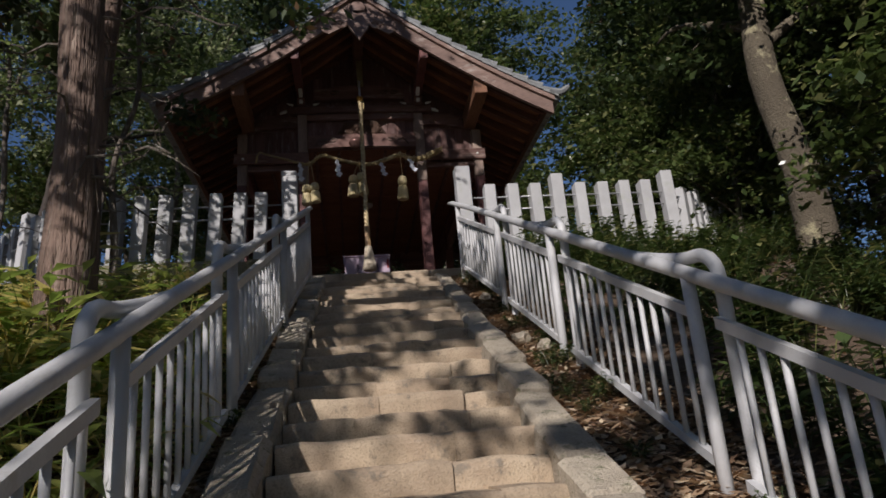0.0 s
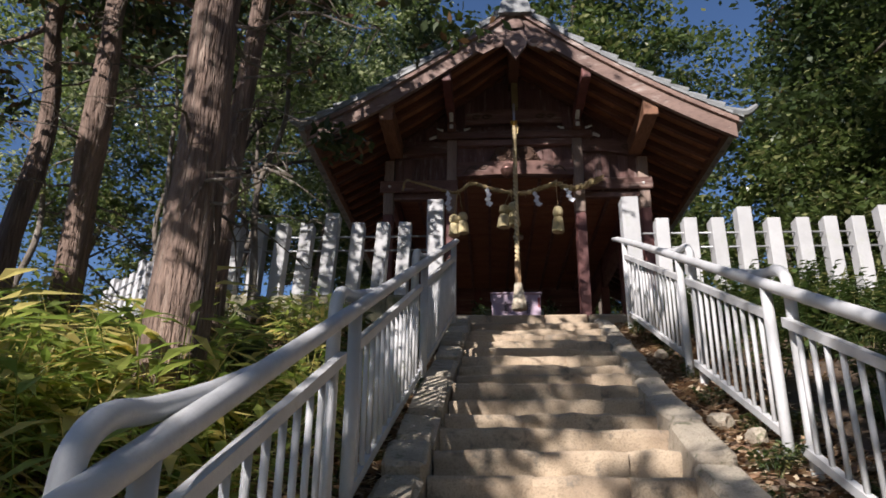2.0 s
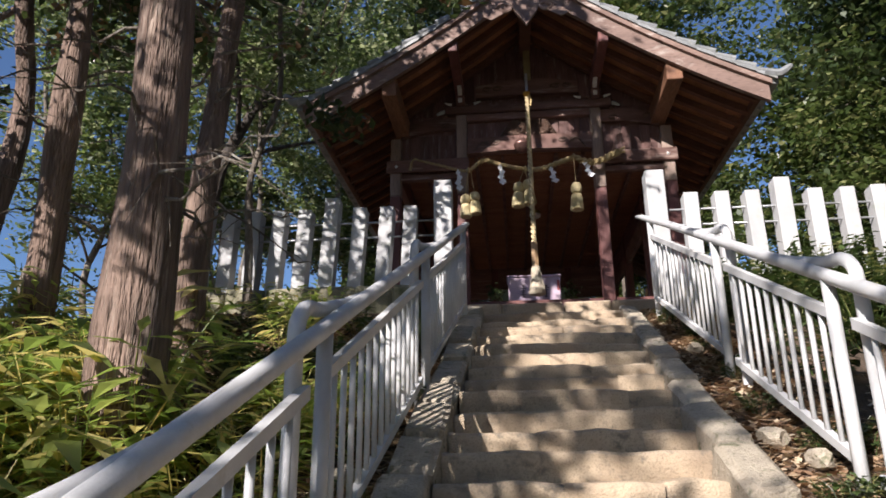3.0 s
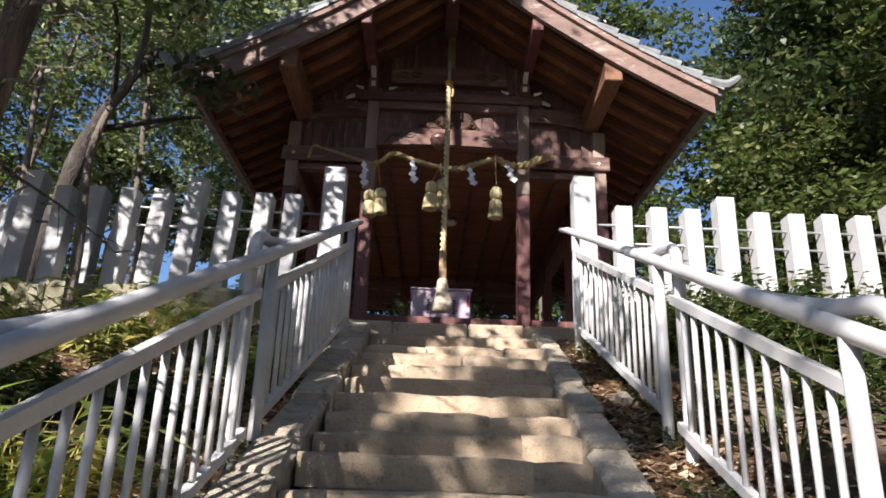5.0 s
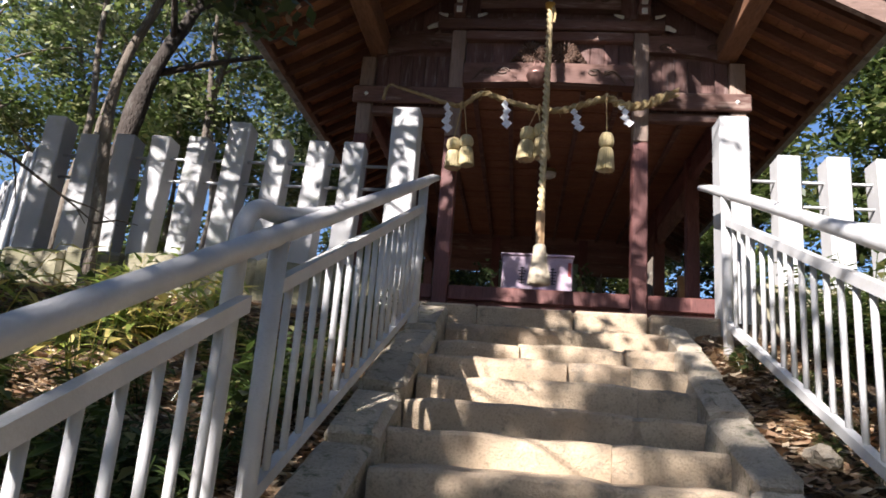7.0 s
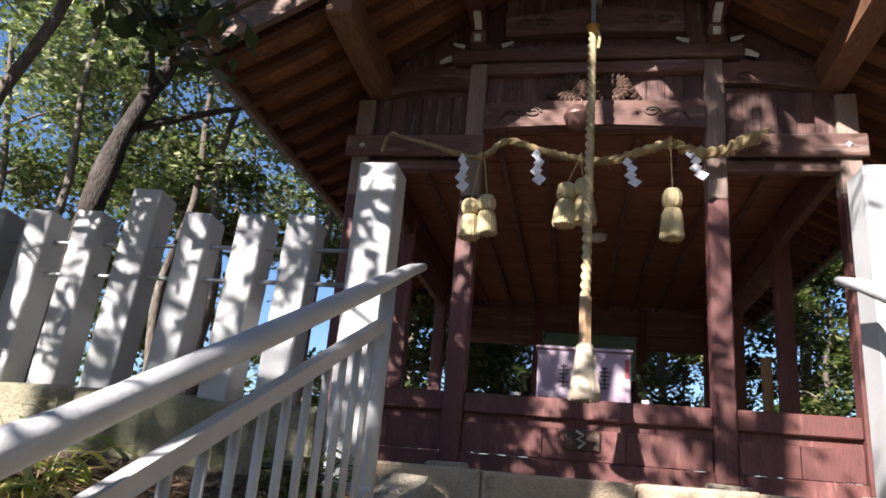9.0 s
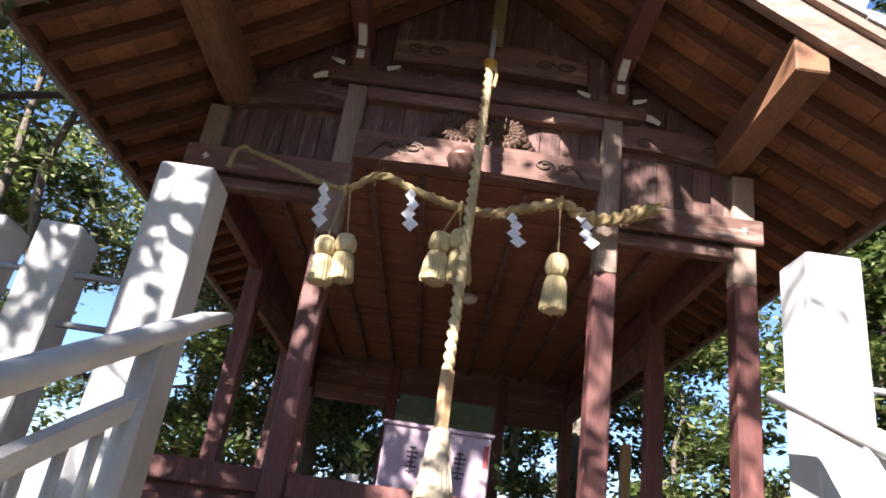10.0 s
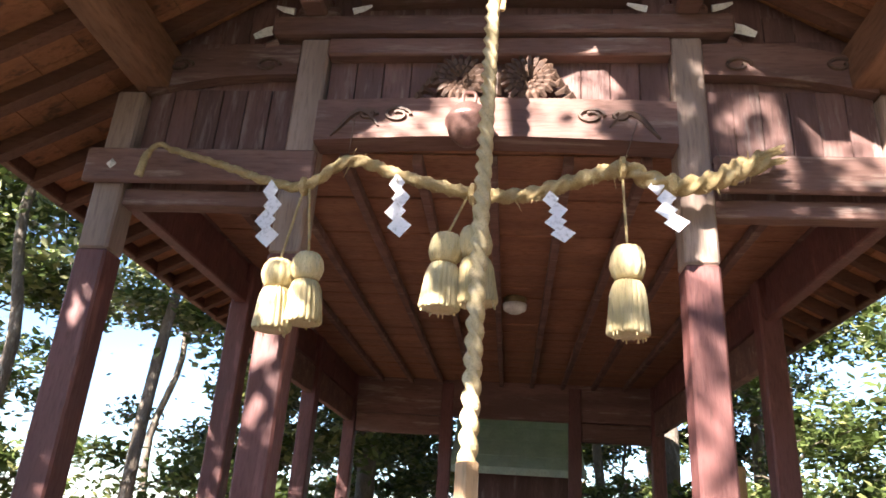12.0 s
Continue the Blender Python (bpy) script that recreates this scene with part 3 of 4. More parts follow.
part("cross_beam", bx(-0.274, 1.674, YF - 0.02, YF + 0.1, 8.29, 8.41, bev=0.01), OLDBEAM, hall)
xb = part("cross_beam", bx(-0.62, 2.02, YF - 0.05, YF + 0.12, 8.425, 8.55, bev=0.012), OLDBEAM, hall)
for s in (-1, 1):
    x = CX + s * 1.32
    part("beam_nose", tb([(x, YF + 0.02, 8.5), (x + s * 0.06, YF + 0.02, 8.485), (x + s * 0.13, YF + 0.02, 8.45)], [0.036, 0.034, 0.022], n=4), WHITE, xb, "white painted tip")
    part("beam_nose", tb([(x - s * 0.03, YF + 0.02, 8.40), (x + s * 0.03, YF + 0.02, 8.37), (x + s * 0.06, YF + 0.02, 8.33)], [0.04, 0.03, 0.012], n=6), OLDBEAM, xb)
    xc = CX + s * 1.06
    br = part("bracket", bx(xc - 0.13, xc + 0.13, YF - 0.03, YF + 0.13, 8.56, 8.64, bev=0.02), OLDBEAM, hall)
    part("bracket_block", bx(xc - 0.07, xc + 0.07, YF - 0.2, YF - 0.052, 8.53, 8.655, bev=0.015), OLDBEAM, br)
    part("bracket_end", bx(xc - 0.032, xc + 0.032, YF - 0.215, YF - 0.19, 8.535, 8.61, bev=0.006), WHITE, br, "white painted end")
    part("bracket_arm", bx(xc - 0.045, xc + 0.045, YF - 0.19, YF + 0.1, 8.66, 8.745, bev=0.01), OLDBEAM, br)
    part("bracket_end", prism_x(xc - 0.032, xc + 0.032, [(YF - 0.192, 8.662), (YF - 0.21, 8.66), (YF - 0.36, 8.735), (YF - 0.36, 8.748), (YF - 0.192, 8.748)]), WHITE, br, "white painted end")
    for q in (-1, 1):
        x = xc + q * (0.27 if q == -s else 0.21)
        part("bracket_tip", tb([(x - q * 0.06, YF - 0.02, 8.6), (x, YF - 0.03, 8.608), (x + q * 0.05, YF - 0.03, 8.63)], [0.026, 0.022, 0.01], n=4), WHITE, br)
# carved board and dark gable
lo = [(CX - 0.82 + 1.64 * i / 20, 8.70 + 0.02 * math.sin(math.pi * i / 20)) for i in range(21)]
up = [(CX - 0.82 + 1.64 * i / 20, 8.9 + 0.1 * math.sin(math.pi * i / 20)) for i in range(21)]
ub = part("upper_beam", prism(bmesh.new(), lo + up[::-1], YF - 0.02, YF + 0.1), OLDBEAM, hall)
for s in (-1, 1):
    for cxo, r0 in ((0.46, 0.07), (0.64, 0.06)):
        ring = [(CX + s * cxo + r0 * 1.3 * math.cos(q) * (1 - q / 14), YF - 0.025, 8.84 + r0 * 0.7 * math.sin(q) * (1 - q / 14)) for q in np.linspace(0, 8.5, 24)]
        part("scroll", tb(ring, 0.012, n=5), CARVE, ub)
gable = part("gable_wall", prism(bmesh.new(), [(COLS[0], 8.05), (COLS[3], 8.05), (COLS[3], roof_low(2.12) + 0.16), (CX + 1, roof_low(1) + 0.18), (CX, roof_low(0) + 0.1), (CX - 1, roof_low(1) + 0.18), (COLS[0], roof_low(2.12) + 0.16)], YF + 0.125, YF + 0.15), OLDWOOD, hall)
for i in range(24):
    x0 = COLS[0] + 0.09 + (COLS[3] - COLS[0] - 0.18) * i / 24
    w = (COLS[3] - COLS[0] - 0.18) / 24
    t = roof_low(abs(x0 + w / 2 - CX)) + 0.1
    part("plank", bx(x0 + 0.002, x0 + w - 0.002, YF + 0.102 + rng.uniform(0, 0.006), YF + 0.122, 8.46 if abs(x0 - CX) > 1 else 8.56, t, bev=0.003), OLDWOOD, gable)

# purlins that carry the overhang, and the ridge strut
for s in (-1, 1):
    part("purlin", bx(*sorted((CX + s * 1.9, CX + s * 2.12)), YG + 0.075, YB + 1.0, 8.08, 8.36, bev=0.012), PURLIN, hall)
    part("purlin", bx(CX + s * 1.08 - 0.07, CX + s * 1.08 + 0.07, YG + 0.06, YB + 1.0, 8.75, 8.95, bev=0.01), RED, hall)
    part("wall_plate", bx(*sorted((CX + s * 2.06, CX + s * 2.18)), YF + 0.172, YB, 7.76, 8.06, bev=0.01), OLDBEAM, hall)
    part("side_board", bx(CX + s * 2.12 - 0.02, CX + s * 2.12 + 0.02, YF + 0.172, YB, 7.6, 7.76, bev=0), RED, hall)
    part("side_beam", bx(CX + s * 2.12 - 0.05, CX + s * 2.12 + 0.05, YF + 0.172, YB, 7.42, 7.6, bev=0.01), RED, hall)
part("ridge_purlin", bx(CX - 0.09, CX + 0.09, YG + 0.06, YB + 1.0, 9.42, 9.66, bev=0.01), RAFTER, hall)
part("ridge_strut", bx(CX - 0.035, CX + 0.075, YF - 0.17, YF - 0.06, 8.93, 9.5, bev=0.01), BRASS, hall, "dull brass clad strut")

# gable boards with moulding, and the carved pendant at the ridge
def sweep(d0, d1, off0, off1, y0, y1, s, n=18):
    lo_ = [(CX + s * (d0 + (d1 - d0) * i / n), roof_low(d0 + (d1 - d0) * i / n) + off0) for i in range(n + 1)]
    up_ = [(CX + s * (d0 + (d1 - d0) * i / n), roof_low(d0 + (d1 - d0) * i / n) + off1) for i in range(n + 1)]
    return prism(bmesh.new(), lo_ + up_[::-1], y0, y1)


for s in (-1, 1):
    part("barge_board", sweep(0.002, 3.2, 0, 0.24, YG, YG + 0.07, s), BARGE, hall)
    part("barge_moulding", sweep(0.002, 3.23, 0.245, 0.32, YG - 0.05, YG + 0.07, s), BARGE, hall)
    part("barge_board", sweep(0.002, 3.2, 0, 0.24, YB + 1.0, YB + 1.07, s), BARGE, hall)
    # rafters and boards under the roof
    y = YG + 0.22
    while y < YB + 0.95:
        part("rafter", sweep(0.1, 3.1, 0.07, 0.18, y, y + 0.08, s, 10), RAFTER, hall)
        y += 0.36
    part("eave_beam", bx(*sorted((CX + s * 3.08, CX + s * 3.16)), YG + 0.075, YB + 1.0, roof_low(3.12) + 0.1, roof_low(3.12) + 0.2, bev=0.01), RAFTER, hall)
    boards = part("roof_boarding", sweep(0.02, 3.2, 0.205, 0.225, YG + 0.072, YB + 0.98, s, 16), BOARD, hall)
    for i in range(12):
        d0, d1 = 0.1 + 3.05 * i / 12, 0.1 + 3.05 * (i + 1) / 12
        for y0, y1 in ((YG + 0.08, 11.4), (11.4, 13.6), (13.6, 16), (16, YB + 0.95)):
            part("board", sweep(d0 + 0.004, d1 - 0.004, 0.182 + rng.uniform(0, 0.006), 0.203, y0, y1 - 0.006, s, 2), BOARD, boards)
pend = part("ridge_pendant", tb([(CX, YG - 0.06, 9.66), (CX, YG - 0.03, 9.66)], [0.12, 0.15], n=12), BARGE, hall, "carved pendant below the ridge", True)
part("pendant_body", prism(bmesh.new(), [(CX - 0.11, 9.6), (CX - 0.2, 9.4), (CX - 0.16, 9.26), (CX - 0.08, 9.15), (CX, 9.03), (CX + 0.08, 9.15), (CX + 0.16, 9.26), (CX + 0.2, 9.4), (CX + 0.11, 9.6)], YG - 0.06, YG - 0.005), BARGE, pend)
for s in (-1, 1):
    ring = [(CX + s * (0.3 + 0.12 * math.cos(q) * (1 - q / 12)), YG - 0.03, 9.34 + 0.08 * math.sin(q) * (1 - q / 12)) for q in np.linspace(0, 8, 24)]
    part("pendant_scroll", tb(ring, 0.028, n=6), BARGE, pend)
    part("pendant_wing", prism(bmesh.new(), [(CX + s * 0.15, 9.36), (CX + s * 0.5, 9.16), (CX + s * 0.62, 9.22), (CX + s * 0.3, 9.5), (CX + s * 0.1, 9.6)], YG - 0.035, YG - 0.004), BARGE, pend)

# tiled roof
roof = part("roof", prism(bmesh.new(), [(CX + d, roof_low(abs(d)) + 0.23) for d in np.linspace(-3.2, 3.2, 33)] + [(CX + d, roof_low(abs(d)) + 0.31) for d in np.linspace(3.2, -3.2, 33)], YG + 0.071, YB + 1.0), TILE, hall)
for s in (-1, 1):
    for i in range(13):                     # edge tiles along the gable
        d0, d1 = 3.3 - 0.25 * (i + 1), 3.3 - 0.25 * i
        z0, z1 = roof_low(d0), roof_low(d1)
        bm = prism(bmesh.new(), [(CX + s * d0, z0 + 0.325), (CX + s * d1, z1 + 0.34), (CX + s * d1, z1 + 0.41), (CX + s * d0, z0 + 0.365)], YG - 0.07, YG + 0.2)
        part("edge_tile", bm, TILE, roof)
        part("round_tile", tb([(CX + s * d0, YG - 0.01, z0 + 0.385), (CX + s * d1, YG - 0.01, z1 + 0.425)], [0.056, 0.074], n=10), TILE, roof, smooth=False)
    part("corner_tile", tb(smoothpath([(CX + s * 3.15, YG - 0.02, roof_low(3.15) + 0.38), (CX + s * 3.35, YG - 0.02, roof_low(3.3) + 0.43), (CX + s * 3.52, YG - 0.03, roof_low(3.3) + 0.55)], 3), [0.075] * 3 + [0.07, 0.06, 0.05, 0.03], n=8), TILE, roof)
    part("eave_tile", bx(*sorted((CX + s * 3.17, CX + s * 3.34)), YG, YB + 1.0, roof_low(3.3) + 0.3, roof_low(3.3) + 0.37, bev=0.01), TILE, roof)
for s in (-1, 1):
    y = YG + 0.4
    while y < YB + 0.9:
        part("roof_tile", tb([(CX + s * d, y, roof_low(d) + 0.335) for d in np.linspace(0.15, 3.32, 12)], 0.06, n=8), TILE, roof)
        y += 0.27
ridge = part("ridge_tiles", bx(CX - 0.15, CX + 0.15, YG - 0.02, YB + 1.0, 9.93, 10.17, bev=0.03), TILE, roof)
part("ridge_cap", tb([(CX, YG - 0.05, 10.2), (CX, YB + 1.0, 10.2)], 0.09, n=10), TILE, ridge)
part("ridge_end_tile", prism(bmesh.new(), [(CX - 0.26, 9.86), (CX + 0.26, 9.86), (CX + 0.22, 10.05), (CX + 0.16, 10.12), (CX + 0.17, 10.28), (CX + 0.07, 10.24), (CX, 10.34), (CX - 0.07, 10.24), (CX - 0.17, 10.28), (CX - 0.16, 10.12), (CX - 0.22, 10.05)], YG - 0.12, YG - 0.02), TILE, ridge)

# inside: boarded ceiling with long battens, back lintel
ceil = part("ceiling", bx(COLS[0] + 0.06, COLS[3] - 0.06, YF + 0.155, YB, CEILING, CEILING + 0.03, bev=0), CEIL)
tagged(ceil, "brown boarded ceiling with long battens over the hall", "ceiling", kind="structure")
bm = bmesh.new()
y = YF + 0.18
while y < YB - 0.2:
    box(bm, COLS[0] + 0.07, COLS[3] - 0.07, y, y + 0.275, CEILING - 0.016 + rng.uniform(-0.004, 0.006), CEILING - 0.001, 0.004)
    y += 0.29
tagged(part("ceiling_boards", bm, CEIL), "brown wooden ceiling boards over the hall", "ceiling", kind="structure")
bm = bmesh.new()
for i in range(1, 10):
    x = COLS[0] + (COLS[3] - COLS[0]) * i / 10
    box(bm, x - 0.028, x + 0.028, YF + 0.16, YB - 0.05, CEILING - 0.085, CEILING - 0.017, 0.004)
tagged(part("ceiling_battens", bm, OLDBEAM), "dark wooden battens under the hall ceiling", "ceiling", kind="structure")
part("back_lintel", bx(COLS[0], COLS[3], YB - 0.15, YB, 7.24, CEILING, bev=0.01), OLDBEAM, hall)
for x0, x1 in ((COLS[0] + 0.09, -0.14), (1.81, COLS[3] - 0.09)):
    part("back_board", bx(x0, x1, YB - 0.13, YB - 0.03, 6.98, 7.235, bev=0.008), OLDBEAM, hall)
part("side_lintel", bx(COLS[0] - 0.04, COLS[0] + 0.04, 13.83, YB - 0.18, 7.1, 7.41, bev=0.01), OLDBEAM, hall)
part("side_lintel", bx(COLS[3] - 0.04, COLS[3] + 0.04, 13.83, YB - 0.18, 7.1, 7.41, bev=0.01), OLDBEAM, hall)
lamp = thing("ceiling_lamp", (0.85, 14.3, CEILING - 0.06), "round white ceiling lamp, switched off", "lamp")
part("lamp_base", tb([(0.85, 14.3, CEILING - 0.02), (0.85, 14.3, CEILING - 0.08)], [0.1, 0.1], n=16), BRASS, lamp)
part("shade", tb([(0.85, 14.3, CEILING - 0.08), (0.85, 14.3, CEILING - 0.13), (0.85, 14.3, CEILING - 0.16)], [0.11, 0.1, 0.05], n=16), WHITE, lamp, smooth=True)

# ---------------------------------------------------------------- hung before the hall
YR = YF - 0.15
rope_pts = [(-1.02, 7.58), (-0.69, 7.48), (-0.46, 7.4), (-0.25, 7.37), (-0.08, 7.5), (0.03, 7.52), (0.28, 7.43), (0.66, 7.34), (0.91, 7.35), (1.08, 7.41), (1.36, 7.5), (1.47, 7.45), (1.63, 7.41), (1.79, 7.44), (1.93, 7.51), (2.05, 7.56)]
rp3 = smoothpath([(x, YR, z) for x, z in rope_pts], 10)
rad = [0.015 + 0.031 * (i / len(rp3)) ** 0.8 for i in range(len(rp3))]
shime = thing("straw_rope", (0.5, YR, 7.4), "twisted straw rope hung across the front of the hall", "straw rope")
part("rope", tb(rp3, rad, n=24, twist=23, lobes=3, lobe=0.36), STRAW, shime, smooth=True)
part("rope_tail", tb(smoothpath([(-1.02, YR, 7.58), (-1.09, YR + 0.02, 7.62), (-1.14, YR, 7.55), (-1.16, YR, 7.42)], 4), [0.014] * 8 + [0.02] * 4 + [0.024], n=8, twist=20, lobes=3, lobe=0.2), STRAW, shime, smooth=True)
for i in range(26):                        # frayed end and loose stalks
    a = rng.uniform(0, 6.28)
    r = rng.uniform(0.01, 0.055)
    part("stalk", tb([(2.0, YR + 0.03 * math.cos(a), 7.55 + 0.03 * math.sin(a)), (2.12 + rng.uniform(-0.02, 0.03), YR + r * math.cos(a) * 1.3, 7.59 + r * math.sin(a) * 1.3)], [0.008, 0.003], n=4), STRAW, shime)
for i in range(34):
    p = rp3[rng.randrange(30, len(rp3) - 4)]
    d = Vector((rng.uniform(-0.6, 0.6), rng.uniform(-1, 0.2), rng.uniform(-1, 0.7))).normalized() * rng.uniform(0.05, 0.1)
    part("stalk", tb([p, p + d * 0.6, p + d + Vector((0, 0, -0.01))], [0.003, 0.0025, 0.001], n=4), STRAW, shime)
for x, z in ((-0.25, 7.37), (0.62, 7.345), (1.36, 7.5), (1.6, 7.41), (1.9, 7.49)):
    part("binding", tb([(x - 0.022, YR, z), (x - 0.01, YR, z + 0.0), (x + 0.01, YR, z), (x + 0.022, YR, z)], [0.03, 0.052 + 0.008 * x, 0.052 + 0.008 * x, 0.03], n=10), STRAW, shime)
for x0, z0, x1, z1 in ((-0.04, 7.52, -0.05, 7.86), (1.36, 7.5, 1.46, 7.82), (1.86, 7.49, 1.84, 7.7)):
    part("hanging_wire", tb([(x0, YR, z0), (x1, YF - 0.07, z1)], 0.003, n=4), CARVE, shime)


def tassel(xt, zt, xb, zb, cord):
    th = thing("straw_tassel", (xt, YR, zb), "pale straw tassel hung from the straw rope", "tassel", "straw tassels")
    h = zt - zb
    k = min(h, 0.38) / 0.38
    ax = lambda t: Vector((xt + (xb - xt) * t, YR - 0.02, zt - h * t))
    prof = [(0.0, 0.02), (0.03, 0.055), (0.12, 0.074), (0.25, 0.082), (0.36, 0.07), (0.41, 0.05), (0.46, 0.066), (0.56, 0.078), (0.8, 0.086), (0.97, 0.092), (1.0, 0.088), (1.0, 0.05)]
    part("head", tb([ax(t) for t, r in prof[:6]], [r * k for t, r in prof[:6]], n=44, lobes=11, lobe=0.06), STRAW2, th, smooth=True)
    part("skirt", tb([ax(t) for t, r in prof[5:]], [r * k for t, r in prof[5:]], n=64, lobes=21, lobe=0.1), STRAW2, th, smooth=True)
    part("knot", tb([ax(0.39), ax(0.41), ax(0.43)], [0.05 * k, 0.064 * k, 0.05 * k], n=14), STRAW, th)
    for i in range(26):
        a = rng.uniform(0, 6.28)
        r = 0.084 * k
        p0, p1 = ax(0.5), ax(1.0 + rng.uniform(-0.02, 0.05))
        part("straw_end", tb([p0 + Vector((0.62 * r * math.cos(a), 0.62 * r * math.sin(a), 0)), p1 + Vector((r * math.cos(a), r * math.sin(a), 0))], [0.0045, 0.0035], n=4), STRAW2, th)
    for c in cord:
        part("cord", tb([(c[0], YR, c[1]), tuple(ax(0.02))], 0.0065, n=6), STRAW, th)


STRAW2 = mat("pale_straw", (0.66, 0.56, 0.33), (0.56, 0.45, 0.22), 0.8, 10, 150, 0.7, stretch=(1, 1, 0.1), vary=0.08)
tassel(-0.31, 6.96, -0.30, 6.6, [(-0.25, 7.36)])
tassel(-0.17, 7.0, -0.155, 6.64, [(-0.22, 7.36)])
tassel(0.51, 7.12, 0.49, 6.73, [(0.6, 7.34)])
tassel(0.64, 7.16, 0.67, 6.76, [(0.62, 7.34)])
tassel(1.37, 7.08, 1.36, 6.64, [(1.36, 7.49)])


def shide(x, ztop, zbot, lean):
    bm = bmesh.new()
    h = (ztop - zbot) / 4
    for i in range(4):
        z = ztop - h * i
        x0 = x + lean * i + (0.012 if i % 2 else -0.012)
        w = 0.036 + 0.006 * i
        zc = z - h * 0.5
        q = [(x0 - w * 0.15, zc + h * 0.78), (x0 + w * 1.1, zc + h * 0.12), (x0 + w * 0.1, zc - h * 0.72), (x0 - w * 1.15, zc - h * 0.05)]
        y = YR - 0.03 - 0.004 * i
        lo_ = [bm.verts.new((a, y, b)) for a, b in q]
        hi_ = [bm.verts.new((a, y + 0.002, b)) for a, b in q]
        bm.faces.new(lo_)
        bm.faces.new(hi_[::-1])
        for k in range(4):
            bm.faces.new((lo_[k], hi_[k], hi_[(k + 1) % 4], lo_[(k + 1) % 4]))
    bmesh.ops.recalc_face_normals(bm, faces=bm.faces[:])
    tagged(part("paper_streamer", bm, PAPER), "white zigzag paper streamer on the straw rope", "paper streamer", "paper streamers")


shide(-0.4, 7.37, 7.03, 0.0)
shide(0.25, 7.42, 7.1, 0.003)
shide(1.02, 7.34, 7.09, 0.012)
shide(1.53, 7.42, 7.16, 0.02)

# bell and its cord
ORANGE = mat("orange_cord", (0.7, 0.4, 0.06), (0.55, 0.29, 0.04), 0.75, 14, 120, 0.5, vary=0.0)
bell = thing("bell", (0.58, YF - 0.16, 7.74), "round tarnished copper bell hung from the beam", "bell")
bp_ = [(0.87, 0.012), (0.855, 0.05), (0.82, 0.095), (0.775, 0.115), (0.762, 0.124), (0.745, 0.124), (0.732, 0.115), (0.68, 0.1), (0.635, 0.06), (0.622, 0.015)]
part("bell_body", tb([(0.58, YF - 0.16, 7.0 + z) for z, r in bp_], [r for z, r in bp_], n=24), COPPER, bell, smooth=True)
part("bell_loop", tb(smoothpath([(0.55, YF - 0.16, 7.86), (0.55, YF - 0.16, 7.93), (0.61, YF - 0.16, 7.93), (0.61, YF - 0.16, 7.86)], 4), 0.009, n=6), COPPER, bell)
cord = thing("bell_rope", (0.69, 10.9, 5.26), "thick twisted bell cord with wooden grip and frayed tail", "bell cord")
top, grip, tail, end = Vector((0.69, 11.2, 8.52)), Vector((0.682, 10.945, 6.0)), Vector((0.685, 10.92, 5.66)), Vector((0.692, 10.894, 5.25))
part("cord", tb([top.lerp(grip, t) for t in np.linspace(0, 1, 190)], 0.031, n=24, twist=27, lobes=3, lobe=0.34), HEMP, cord, smooth=True)
part("knot", tb([top + Vector((0, 0, 0.06)), top + Vector((0, 0, 0.04)), top, top - Vector((0, 0, 0.05))], [0.02, 0.06, 0.05, 0.03], n=10), ORANGE, cord, "orange cord knot", True)
part("cord_end", tb(smoothpath([top + Vector((0.03, -0.02, 0.01)), top + Vector((0.06, -0.02, -0.08)), top + Vector((0.05, -0.02, -0.2))], 4), 0.014, n=6), STRAW, cord)
part("hanger", bx(0.675, 0.715, 11.27, 11.3, 8.5, 8.95, bev=0.004), STEELROD, cord, "grey steel hanger")
part("grip", tb([grip + Vector((0, 0, 0.01)), tail], 0.05, n=6), PINE, cord, "fresh pine grip")
pr = [(0, 0.042), (0.06, 0.06), (0.25, 0.062), (0.5, 0.075), (0.8, 0.1), (1.0, 0.112)]
part("tail", tb([tail.lerp(end, t) for t, r in pr], [r for t, r in pr], n=40, lobes=20, lobe=0.06), TAIL, cord, "frayed pale hemp tail", True)
for i in range(60):
    a = rng.uniform(0, 6.28)
    t0 = rng.uniform(0.2, 0.6)
    p0, p1 = tail.lerp(end, t0), tail.lerp(end, t0 + rng.uniform(0.35, 0.55))
    r0, r1 = 0.066, rng.uniform(0.08, 0.125)
    part("strand", tb([p0 + Vector((r0 * math.cos(a), r0 * math.sin(a), 0)), p1 + Vector((r1 * math.cos(a), r1 * math.sin(a), 0))], [0.003, 0.002], n=4), TAIL, cord)

# offering box draped in cloth, with two brushed characters too faint to read
ob_ = thing("offering_box", (0.69, 12.2, 4.8), "lilac covered offering box with dark brushed writing", "offering box")
part("box_body", bx(0.29, 1.09, 12.0, 12.45, 4.8, 5.8, bev=0.012), LILAC, ob_)
part("box_top", bx(0.27, 1.11, 11.98, 12.47, 5.8, 5.83, bev=0.008), LILAC, ob_)
for x in (0.52, 0.87):
    for i, w in enumerate((0.06, 0.085, 0.045, 0.075, 0.09, 0.05)):
        part("brush_mark", bx(x - w / 2, x + w / 2, 11.994, 11.999, 5.48 + 0.034 * i, 5.493 + 0.034 * i, bev=0), INK, ob_)
    part("brush_mark", bx(x - 0.008, x + 0.006, 11.992, 11.9935, 5.47, 5.67, bev=0), INK, ob_)
part("seal_mark", bx(1.04, 1.075, 11.994, 11.999, 5.58, 5.74, bev=0), SEAL, ob_, "faded red seal mark")
